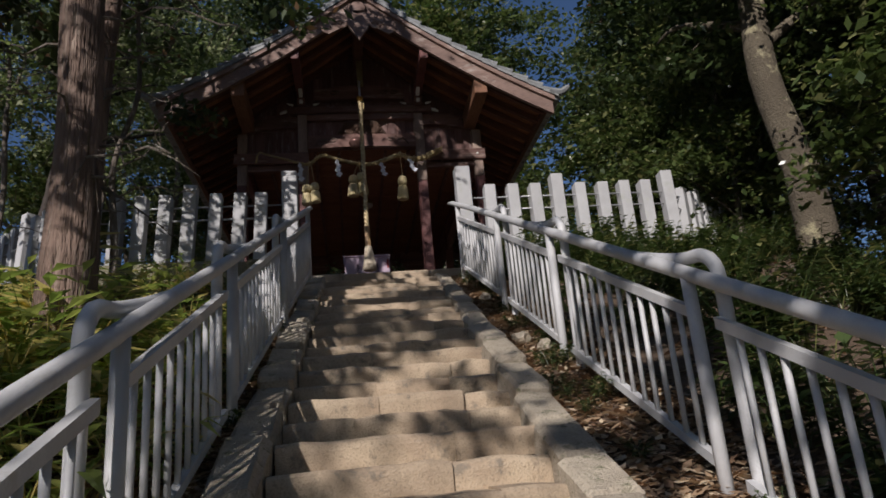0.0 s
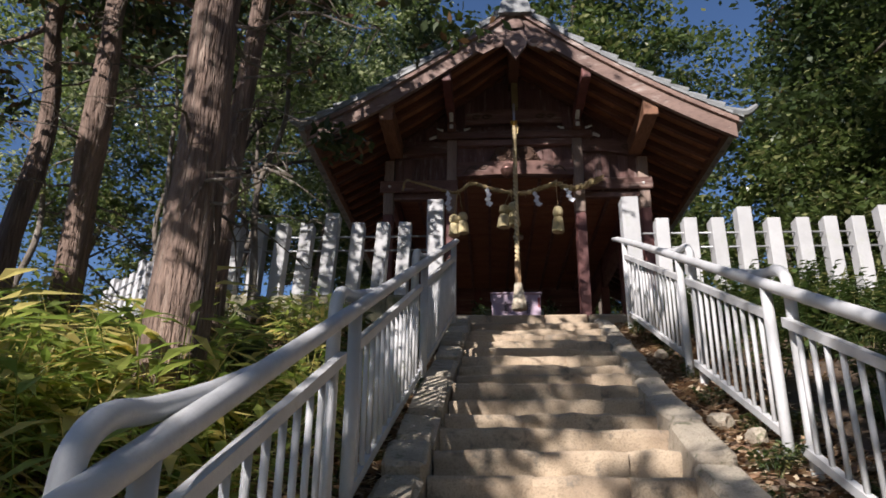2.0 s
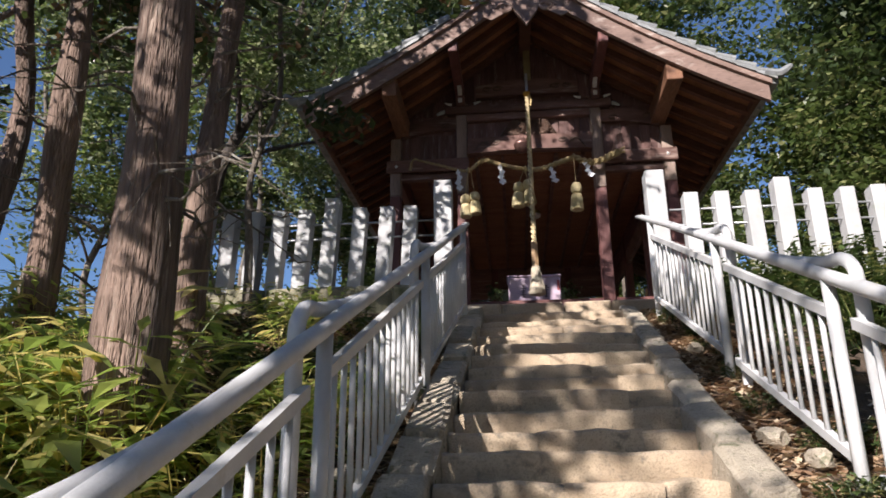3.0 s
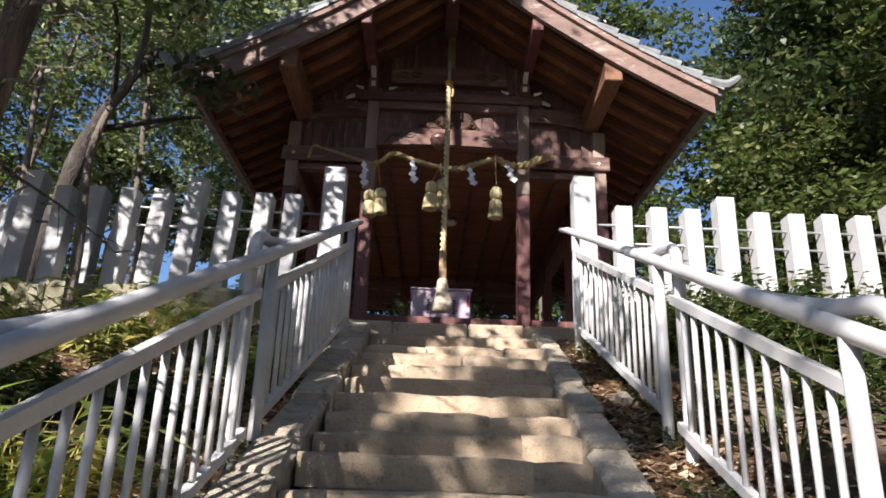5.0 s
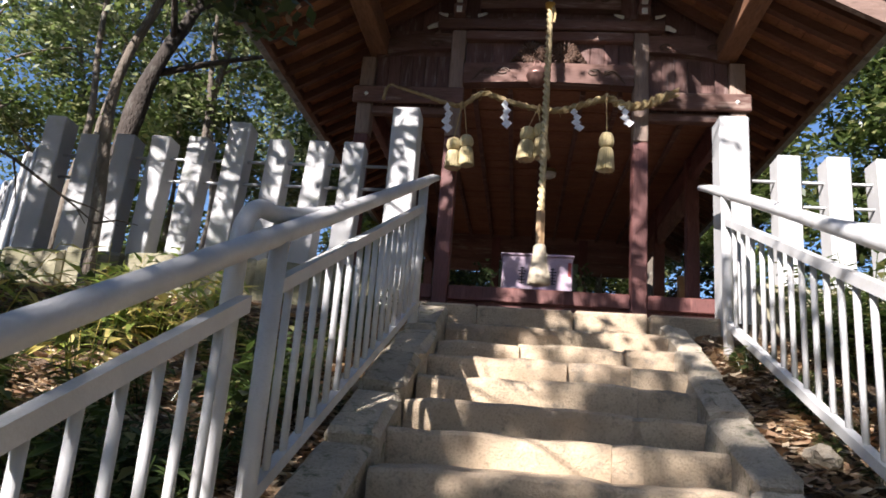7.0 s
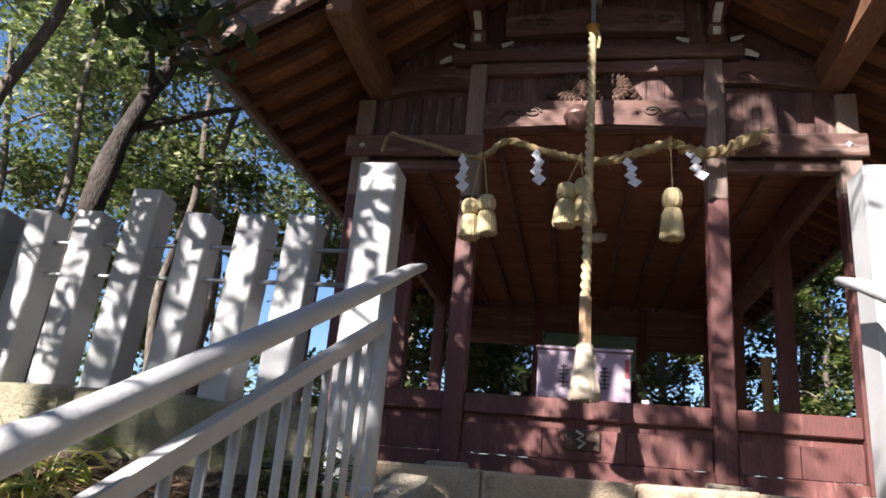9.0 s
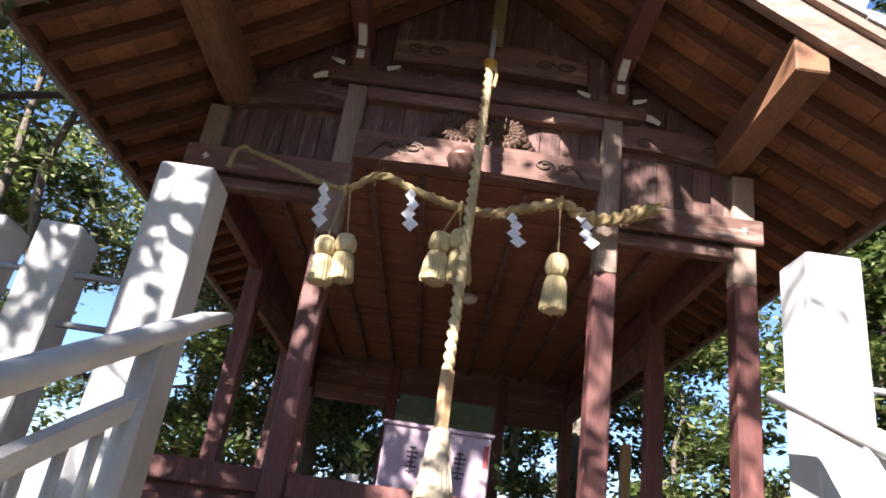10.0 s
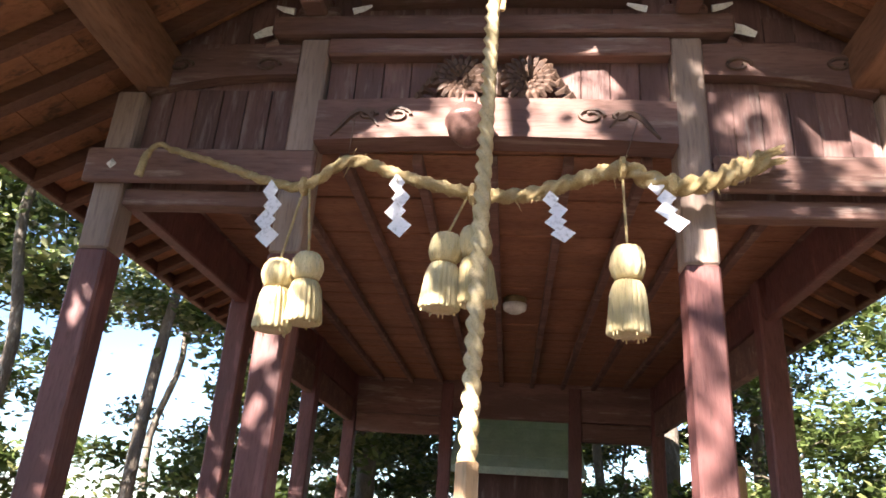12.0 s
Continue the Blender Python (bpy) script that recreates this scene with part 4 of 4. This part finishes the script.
for x in (0.1, 1.24):
    v = thing("twig_vase", (x, 12.15, 4.8), "small vase of evergreen twigs beside the offering box", "vase", "vases of twigs")
    part("vase", tb([(x, 12.15, 4.8), (x, 12.15, 5.2), (x, 12.15, 5.36), (x, 12.15, 5.42)], [0.06, 0.05, 0.04, 0.05], n=10), WHITE, v, smooth=True)
    vs, fs = [], []
    for i in range(90):
        c = Vector((x + rng.gauss(0, 0.07), 12.15 + rng.gauss(0, 0.05), 5.56 + rng.gauss(0, 0.08)))
        u = Vector((rng.gauss(0, 1), rng.gauss(0, 1), rng.gauss(0, 1))).normalized() * 0.045
        w = u.cross(Vector((rng.gauss(0, 1), rng.gauss(0, 1), 1))).normalized() * 0.018
        k = len(vs)
        vs += [c - u, c + w, c + u, c - w]
        fs.append((k, k + 1, k + 2, k + 3))
    tagged(raw_mesh("foliage", vs, fs, LEAF, v), kind="stuff")

# ---------------------------------------------------------------- inner shrine behind the hall
inner = thing("inner_shrine", (0.95, 19.6, 4.7), "small shrine with green copper roof behind the hall", "shrine building")
part("wall", bx(0.15, 1.75, 19.4, 20.6, 5.2, 6.64, bev=0.01), OLDWOOD, inner)
part("plinth", bx(0.0, 1.9, 19.25, 20.75, 4.6, 5.2, bev=0.03), CURB, inner)
rf = part("roof", prism(bmesh.new(), [(-0.03, 6.56), (1.93, 6.56), (1.93, 6.66), (-0.03, 6.66)], 18.95, 19.0), VERDI, inner)
bm = bmesh.new()
v = [bm.verts.new(p) for p in ((-0.03, 18.95, 6.64), (1.93, 18.95, 6.64), (1.88, 19.95, 7.62), (0.02, 19.95, 7.62), (-0.03, 21.0, 6.64), (1.93, 21.0, 6.64))]
for f in ((0, 1, 2, 3), (3, 2, 5, 4), (0, 3, 4), (1, 5, 2), (0, 4, 5, 1)):
    bm.faces.new([v[i] for i in f])
bmesh.ops.recalc_face_normals(bm, faces=bm.faces[:])
part("copper_sheet", bm, VERDI, rf)
for z, y in ((6.836, 19.15), (7.081, 19.4), (7.326, 19.65)):
    part("seam", tb([(-0.02, y - 0.01, z + 0.006), (1.92, y - 0.01, z + 0.006)], 0.008, n=5), VERDI, rf)
part("ridge", bx(-0.05, 1.95, 19.87, 20.03, 7.6, 7.72, bev=0.02), VERDI, rf)

# ---------------------------------------------------------------- trees
nprng = np.random.default_rng(11)


def leaf_cloud(centres, radii, per, size, flat=0.6, droop=0.0, long=2.0):
    """Small pointed leaves in uneven clumps: vertices and faces."""
    n = len(centres) * per
    c = np.repeat(np.array(centres), per, axis=0)
    r = np.repeat(np.array(radii), per)[:, None]
    p = c + nprng.normal(size=(n, 3)) * r * np.array([1, 1, flat]) * 0.52
    u = nprng.normal(size=(n, 3))
    u[:, 2] = u[:, 2] * 0.45 - droop
    u /= np.linalg.norm(u, axis=1)[:, None]
    w = np.cross(u, nprng.normal(size=(n, 3)) * 0.5 + np.array([0, 0, 1.0]))
    w /= np.linalg.norm(w, axis=1)[:, None] + 1e-6
    s = (size * nprng.uniform(0.6, 1.35, n))[:, None]
    v = np.stack([p - u * s, p + w * s / long - u * s * 0.1, p + u * s, p - w * s / long - u * s * 0.1], axis=1).reshape(-1, 3)
    f = np.arange(4 * n).reshape(-1, 4)
    return v, f


def cloud_mesh(name, v, f, material, parent):
    me = bpy.data.meshes.new(name)
    me.vertices.add(len(v))
    me.vertices.foreach_set("co", v.astype(np.float32).ravel())
    me.loops.add(f.size)
    me.loops.foreach_set("vertex_index", f.astype(np.int32).ravel())
    me.polygons.add(len(f))
    me.polygons.foreach_set("loop_start", np.arange(0, f.size, 4, dtype=np.int32))
    me.update(calc_edges=True)
    me.materials.append(material)
    ob = new(name, me)
    ob.parent = parent
    return ob


def tree(label, h, r, crown, spread, clumps, per, leafsize, bark, leaf, seed, lean=(0, 0), category="tree", cedar=False, forks=9, twigs=0, stem=None, tight=1.0):
    """A tapered trunk with limbs, and a crown of leaf clumps, at the origin."""
    g = random.Random(seed)
    th = thing("tree", (0, 0, 0), label, category)
    wob = [Vector((lean[0] * t * t * h + g.uniform(-1, 1) * 0.025 * h * min(t * 2, 1), lean[1] * t * t * h + g.uniform(-1, 1) * 0.025 * h * min(t * 2, 1), -0.35 + (h + 0.35) * t)) for t in np.linspace(0, 1, 9)]
    path = smoothpath(stem or wob, 4)
    m = len(path) - 1
    radii = [r * (1 - 0.86 * i / m) + r * 0.55 * math.exp(-i * h / m / 0.35) for i in range(m + 1)]
    bm = tb(path, radii, n=14)
    for v in bm.verts:
        v.co += Vector((1, 1, 0)) * (0.2 * r * noise.noise(Vector((v.co.x * 6, v.co.y * 6, v.co.z * 0.7 + seed))))
    part("trunk", bm, bark, th, smooth=True)
    cent, rad_ = [], []
    for k in range(forks):
        t = crown + (0.97 - crown) * (k + g.uniform(0, 0.8)) / forks
        p = path[int(t * m)]
        a = k * 2.4 + g.uniform(-0.5, 0.5)
        ln = spread * g.uniform(0.55, 1.05) * (1.15 - 0.75 * t if cedar else 1 - 0.35 * t)
        rise = -0.15 if cedar else g.uniform(0.25, 0.7)
        d = Vector((math.cos(a), math.sin(a), rise))
        limb = [p, p + d * ln * 0.35 + Vector((0, 0, 0.05 * ln)), p + d * ln * 0.7 + Vector((g.uniform(-0.15, 0.15), g.uniform(-0.15, 0.15), 0)) * ln, p + d * ln + Vector((0, 0, -0.12 * ln))]
        lp_ = smoothpath(limb, 3)
        r0 = max(0.02, radii[int(t * m)] * 0.5)
        part("limb", tb(lp_, [r0 * (1 - 0.85 * i / (len(lp_) - 1)) for i in range(len(lp_))], n=6), bark, th, smooth=True)
        for j in range(clumps):
            q = lp_[min(len(lp_) - 1, int((0.3 + 0.7 * (j + 0.5) / clumps) * len(lp_)))]
            o = Vector((g.gauss(0, 1), g.gauss(0, 1), g.gauss(0, 0.7))) * spread * 0.2
            cent.append(tuple(q + o))
            rad_.append(tight * spread * g.uniform(0.14, 0.27))
            if twigs and j < twigs:
                part("twig", tb([q, q + o * 0.6 + Vector((0, 0, 0.05)), q + o * 1.2], [0.012, 0.008, 0.003], n=4), bark, th)
    v, f = leaf_cloud(cent, rad_, per, leafsize, droop=0.35 if cedar else 0.1)
    cloud_mesh("crown", v, f, leaf, th)
    return th


def plant(th, x, y, turn=0.0, scale=1.0, z=None, base=False):
    m = Matrix.Translation((x, y, (height(x, y) if z is None else z) - 0.1)) @ Matrix.Rotation(turn, 4, 'Z')
    if base:
        th.matrix_basis = m @ Matrix.Diagonal((scale, scale, scale, 1))
        return th
    o = copy_thing(th, m)
    o.scale = (scale,) * 3
    return o


rt = random.Random(21)
# the trees beside the stairs
t1 = tree("tall cedar with peeling brown bark beside the stairs", 13, 0.2, 0.34, 3.1, 5, 80, 0.07, BARK, CEDAR, 1, (0.004, 0.004), cedar=True, forks=11, tight=0.65)
plant(t1, -1.66, 4.75, 0.4, base=True)
t2 = tree("slim cedar with reddish bark beside the stairs", 12, 0.125, 0.36, 2.1, 4, 85, 0.07, BARK, CEDAR, 2, (0.003, 0.004), cedar=True, forks=11, tight=0.75)
plant(t2, -2.08, 6.35, 1.0, base=True)
t3 = tree("leaning cedar on the hillside", 13, 0.15, 0.35, 2.6, 5, 150, 0.08, BARK, CEDAR, 3, (0.02, 0.0), cedar=True, forks=14, tight=0.75)
plant(t3, -3.75, 6.9, 0.0, base=True)
t4 = tree("young tree with bare slender stem before the stone fence", 8.2, 0.05, 0.62, 1.7, 4, 60, 0.06, GREYBARK, SUNLEAF, 4, (0.03, 0.015), forks=8)
plant(t4, -2.58, 8.72, 0.0, base=True)
t5 = tree("evergreen oak with a crooked leaning trunk, coloured as in shade, behind the fence", 9, 0.2, 0.5, 3.0, 5, 105, 0.065, SHADEBARK, SUNLEAF, 5, forks=13, twigs=2,
          stem=[(-0.1, 0, -0.6), (0, 0, 0), (0.35, 0, 1.7), (0.62, -0.05, 2.9), (0.85, -0.1, 3.75), (1.3, -0.1, 4.75), (1.75, 0.0, 5.7), (2.0, 0.2, 7.0), (2.3, 0.3, 8.6)])
plant(t5, -5.55, 12.6, 0.0, base=True, z=4.6)
t7 = tree("slim upright tree with a grey stem behind the fence", 9.5, 0.075, 0.55, 1.8, 5, 80, 0.06, GREYBARK, SUNLEAF, 8, (0.006, 0.0), forks=9)
plant(t7, -4.7, 14.0, 0.0, base=True)
plant(t7, -6.3, 13.4, 2.0, 1.05)
plant(t7, -7.2, 15.6, 4.1, 1.15)
t6 = tree("broad tree with lichen covered trunk on the slope", 12, 0.25, 0.27, 2.5, 7, 190, 0.075, MOSSBARK, LEAF, 6, (0.002, 0.0), forks=20, twigs=2)
plant(t6, 6.2, 7.6, 0.0, base=True)

plant(t3, -5.0, 7.7, 2.5, 0.92)
# bare dead branches low on the cedars
def dead_branches(th, n, z0, z1, ln, seed):
    g = random.Random(seed)
    for i in range(n):
        z, a = g.uniform(z0, z1), g.uniform(0, 6.28)
        l_ = ln * g.uniform(0.5, 1.1)
        d = Vector((math.cos(a), math.sin(a), g.uniform(-0.35, 0.25)))
        p = [Vector((0.05 * math.cos(a), 0.05 * math.sin(a), z))]
        for k in range(5):
            p.append(p[-1] + d * l_ / 5 + Vector((g.gauss(0, 0.05), g.gauss(0, 0.05), g.gauss(-0.02, 0.05))) * l_)
        ob = part("dead_branch", tb(p, [0.016, 0.013, 0.01, 0.008, 0.006, 0.003], n=5), GREYBARK, th)
        ob.matrix_basis = Matrix()
        for k in range(6):
            q = p[g.randrange(1, 6)]
            e = Vector((g.gauss(0, 1), g.gauss(0, 1), g.gauss(-0.3, 0.6))).normalized() * l_ * g.uniform(0.15, 0.4)
            tw = part("twig", tb([q, q + e * 0.5 + Vector((0, 0, 0.02)), q + e], [0.006, 0.004, 0.0015], n=4), GREYBARK, ob)
            tw.matrix_basis = Matrix()


dead_branches(t1, 24, 1.2, 5.5, 1.1, 1)
dead_branches(t2, 18, 1.2, 6.0, 0.9, 2)
dead_branches(t3, 26, 1.0, 6.5, 1.3, 3)
# the wood around: five kinds, repeated
kinds = [
    tree("evergreen oak in the surrounding wood", 13, 0.17, 0.26, 3.3, 8, 150, 0.1, GREYBARK, LEAF, 31, (0.01, 0.0), forks=17),
    tree("broadleaf tree in the surrounding wood", 14, 0.15, 0.32, 3.2, 8, 125, 0.1, GREYBARK, LEAF2, 32, (-0.01, 0.01), forks=17),
    tree("tall thin tree in the surrounding wood", 15, 0.11, 0.4, 2.6, 6, 90, 0.085, GREYBARK, SUNLEAF, 33, (0.02, 0.01), forks=16),
    tree("cedar in the surrounding wood", 18, 0.2, 0.24, 3.0, 6, 230, 0.1, BARK, CEDAR, 34, (0, 0), cedar=True, forks=18),
    tree("low bushy evergreen in the surrounding wood", 5.5, 0.08, 0.12, 2.2, 7, 190, 0.075, GREYBARK, LEAF2, 35, (0.01, 0.0), forks=11),
    # two unseen kinds, added for the dappled shade they cast
    tree("unseen thin crowned tree added to dapple the stairs", 12, 0.14, 0.4, 3.4, 3, 260, 0.085, GREYBARK, LEAF2, 36, (0.01, 0.01), forks=9, tight=0.6),
    tree("unseen slender tree with a narrow crown added for its shade", 11, 0.1, 0.62, 1.7, 3, 150, 0.08, GREYBARK, LEAF2, 37, (0.0, 0.0), forks=8, tight=0.9),
]
spots = [(-5.5, 16.5, 2), (-8.4, 10.2, 2), (-9, 23, 2), (-4, 26, 2), (-7.4, 24.5, 2),
         (-6.2, 5.5, 4), (-13, 22, 1),
         (-3.6, 19.6, 4), (-4.2, 17.6, 2), (3.5, 21.2, 1), (-1.8, 21.6, 0), (-3.1, 20.2, 2), (2.6, 22.8, 2),
         (-12.5, 18.5, 2),
         (-1.5, 26, 0), (1.5, 25, 1), (4.5, 26.5, 3), (0.5, 29, 1), (3.2, 23.8, 4), (-2.2, 23, 4), (5.8, 21.5, 4), (13.2, 26, 1), (12.0, 20.2, 0), (-6, 28, 3), (8, 29, 2),
         (6.4, 25.0, 1), (9.7, 14.4, 0), (8.4, 12.5, 4), (10.5, 17.5, 3), (11.5, 12.5, 1), (10, 10, 0), (9.2, 7, 4), (12.5, 7.5, 3), (8.6, 4.6, 0), (6.4, 4.9, 4), (9.5, 1.8, 1), (14, 15, 0), (13.5, 21, 1), (15, 10.5, 1), (12.5, 3, 0), (6.9, 10.3, 4),
         (16, 25, 3), (-6.8, 17.4, 4), (7.2, 16.8, 4), (7.3, 13.6, 4)]
used = set()
for x, y, k in spots:
    s = rt.uniform(0.85, 1.2)
    plant(kinds[k], x, y, rt.uniform(0, 6.28), s, base=k not in used)
    used.add(k)
# pale post standing behind the hall's corner
pale = part("wooden_post", bx(3.1, 3.22, 15.9, 16.02, 4.5, 6.55, bev=0.012), PINE)
tagged(pale, "pale wooden marker post beside the hall", "post")
# unseen trees added for shade: low ground towards the sun, behind the walk's start
for x, y, k, s in ((-7.7, -8.2, 5, 1.1), (-5.5, -1.1, 5, 0.95), (-4.9, 2.8, 5, 0.95), (-4.9, -6.4, 5, 0.75), (-2.1, -4.4, 6, 1.0), (-3.8, -2.3, 6, 1.0), (-2.0, -10.5, 5, 1.15), (2.5, -12, 1, 1.05), (-14, -8, 3, 1.1), (7.5, -8, 1, 1.0), (6.9, -0.8, 0, 1.05), (8.8, 2.0, 3, 0.95), (6.0, -4.5, 0, 1.1), (-1, -19, 1, 1.2), (-15, -1, 0, 1.1)):
    plant(kinds[k], x, y, rt.uniform(0, 6.28), s, base=k not in used)
    used.add(k)

# ---------------------------------------------------------------- undergrowth
def sprig(label, name, count, leafn, size, hgt, leaf, seed, long, arch, category):
    g = random.Random(seed)
    th = thing(name, (0, 0, 0), label, category, "undergrowth")
    vs, fs = [], []
    stems = bmesh.new()
    for i in range(count):
        a = g.uniform(0, 6.28)
        o = Vector((math.cos(a), math.sin(a), 0))
        b0 = o * g.uniform(0, 0.1)
        h = hgt * g.uniform(0.6, 1.1)
        tip = b0 + o * arch * g.uniform(0.4, 1.0) + Vector((0, 0, h))
        tube(stems, [b0 - Vector((0, 0, 0.05)), b0.lerp(tip, 0.5) + Vector((0, 0, 0.05)), tip], [0.005, 0.004, 0.002], n=4)
        for j in range(leafn):
            t = 0.3 + 0.7 * (j + 0.5) / leafn
            p = b0.lerp(tip, t)
            d = Vector((math.cos(a + g.uniform(-1.6, 1.6)), math.sin(a + g.uniform(-1.6, 1.6)), g.uniform(-0.25, 0.5))).normalized() * size * g.uniform(0.7, 1.2)
            w = d.cross(Vector((0, 0, 1))).normalized() * d.length / long
            k = len(vs)
            sag = Vector((0, 0, -0.25 * d.length))
            vs += [p, p + d * 0.35 + w, p + d + sag, p + d * 0.35 - w, p + d * 0.4 + Vector((0, 0, -0.01))]
            fs += [(k, k + 1, k + 2, k + 4), (k, k + 4, k + 2, k + 3)]
    tagged(part("stem", stems, leaf, th), kind="stuff")
    tagged(raw_mesh("foliage", [tuple(v) for v in vs], fs, leaf, th), kind="stuff")
    return th


sasa = [sprig("clump of green and yellow bamboo grass", "bamboo_grass", 12, 7, 0.3, 0.66, SASA, 51 + i, 8.5, 0.36, "bamboo grass") for i in range(3)]
ferns = [sprig("low leafy undergrowth plant", "undergrowth_plant", 9, 9, 0.09, 0.28, FERN, 61 + i, 3.2, 0.22, "plant") for i in range(3)]
shrub = [sprig("dense evergreen shrub on the bank", "shrub", 22, 12, 0.1, 0.6, FERN, 71 + i, 3.0, 0.4, "shrub") for i in range(2)]
first = set()


def scatter(kinds_, n, xr, yr, smin, smax, seed, keep=lambda x, y: True):
    g = random.Random(seed)
    done = 0
    while done < n:
        x, y = g.uniform(*xr), g.uniform(*yr)
        k = g.choice(kinds_)
        if not keep(x, y):
            continue
        b = k.name not in first
        first.add(k.name)
        plant(k, x, y, g.uniform(0, 6.28), g.uniform(smin, smax), z=height(x, y) + 0.1, base=b)
        done += 1


scatter(sasa, 44, (-2.9, -0.85), (1.2, 6.0), 0.7, 1.2, 5, lambda x, y: x < -0.75 - 0.03 * (6 - y))
scatter(sasa, 16, (-1.1, -0.66), (1.0, 5.6), 0.6, 0.95, 15)
scatter(sasa, 18, (-4.5, -2.2), (3.0, 8.0), 0.7, 1.2, 6)
scatter(ferns, 90, (-3.4, -0.5), (4.5, 8.85), 0.6, 1.2, 7)
scatter(sasa, 6, (-3.2, -1.2), (6.2, 8.8), 0.5, 0.8, 17)
scatter(ferns, 30, (-0.75, -0.32), (1.0, 8.6), 0.35, 0.65, 8, lambda x, y: x < left_edge(y) - 0.27 )
scatter(ferns, 40, (1.55, 2.1), (1.0, 8.8), 0.35, 0.7, 9, lambda x, y: x > right_edge(y) + 0.3)
scatter(shrub, 46, (2.3, 6.3), (2.0, 8.8), 0.7, 1.15, 10)
scatter(shrub, 26, (2.4, 5.6), (7.7, 8.85), 0.7, 1.0, 11)
scatter(ferns, 50, (2.1, 6.5), (1.0, 8.8), 0.8, 1.4, 12)

# fallen leaves on the ground beside the stairs
vs, fs = [], []
g = random.Random(90)
for i in range(46000):
    q = g.random()
    if q < 0.45:
        y = g.uniform(0, 8.9)
        x = g.uniform(-0.95, left_edge(y) - 0.22) if g.random() < 0.5 else g.uniform(right_edge(y) + 0.2, 2.3)
    else:
        x, y = (g.uniform(-4, -0.4), g.uniform(3, 8.9)) if q < 0.8 else (g.uniform(-5, 6.5), g.uniform(-0.5, 8.9))
        if left_edge(y) - 0.25 < x < right_edge(y) + 0.25:
            continue
    z = height(x, y) + g.uniform(0.004, 0.03)
    a, s = g.uniform(0, 6.28), g.uniform(0.02, 0.05)
    u = Vector((math.cos(a), math.sin(a), g.uniform(-0.4, 0.6))) * s
    w = Vector((-math.sin(a), math.cos(a), g.uniform(-0.4, 0.4))) * s * 0.5
    p = Vector((x, y, z))
    k = len(vs)
    vs += [tuple(p - u), tuple(p + w), tuple(p + u), tuple(p - w)]
    fs.append((k, k + 1, k + 2, k + 3))
tagged(raw_mesh("leaf_litter", vs, fs, LITTER), "dry brown fallen leaves on the bank", "leaf litter", kind="stuff")

# rough stones lying beside the curbs
g = random.Random(77)
for i in range(9):
    y = g.uniform(1.5, 8.6)
    x = left_edge(y) - g.uniform(0.3, 0.55) if i % 2 else right_edge(y) + g.uniform(0.32, 0.5)
    bm = bmesh.new()
    bmesh.ops.create_icosphere(bm, subdivisions=2, radius=1)
    sx, sy, sz = g.uniform(0.05, 0.1), g.uniform(0.07, 0.13), g.uniform(0.05, 0.09)
    for v in bm.verts:
        k = 1 + 0.45 * noise.noise(v.co * 1.3 + Vector((i * 3.1, 0, 0)))
        v.co = Vector((v.co.x * sx * k, v.co.y * sy * k, v.co.z * sz * k))
    bmesh.ops.transform(bm, matrix=Matrix.Translation((x, y, height(x, y) + 0.03)), verts=bm.verts[:])
    tagged(part("rock", bm, CURB, smooth=False), "rough beige stone half sunk in the bank", "rock", "stones beside the stairs")
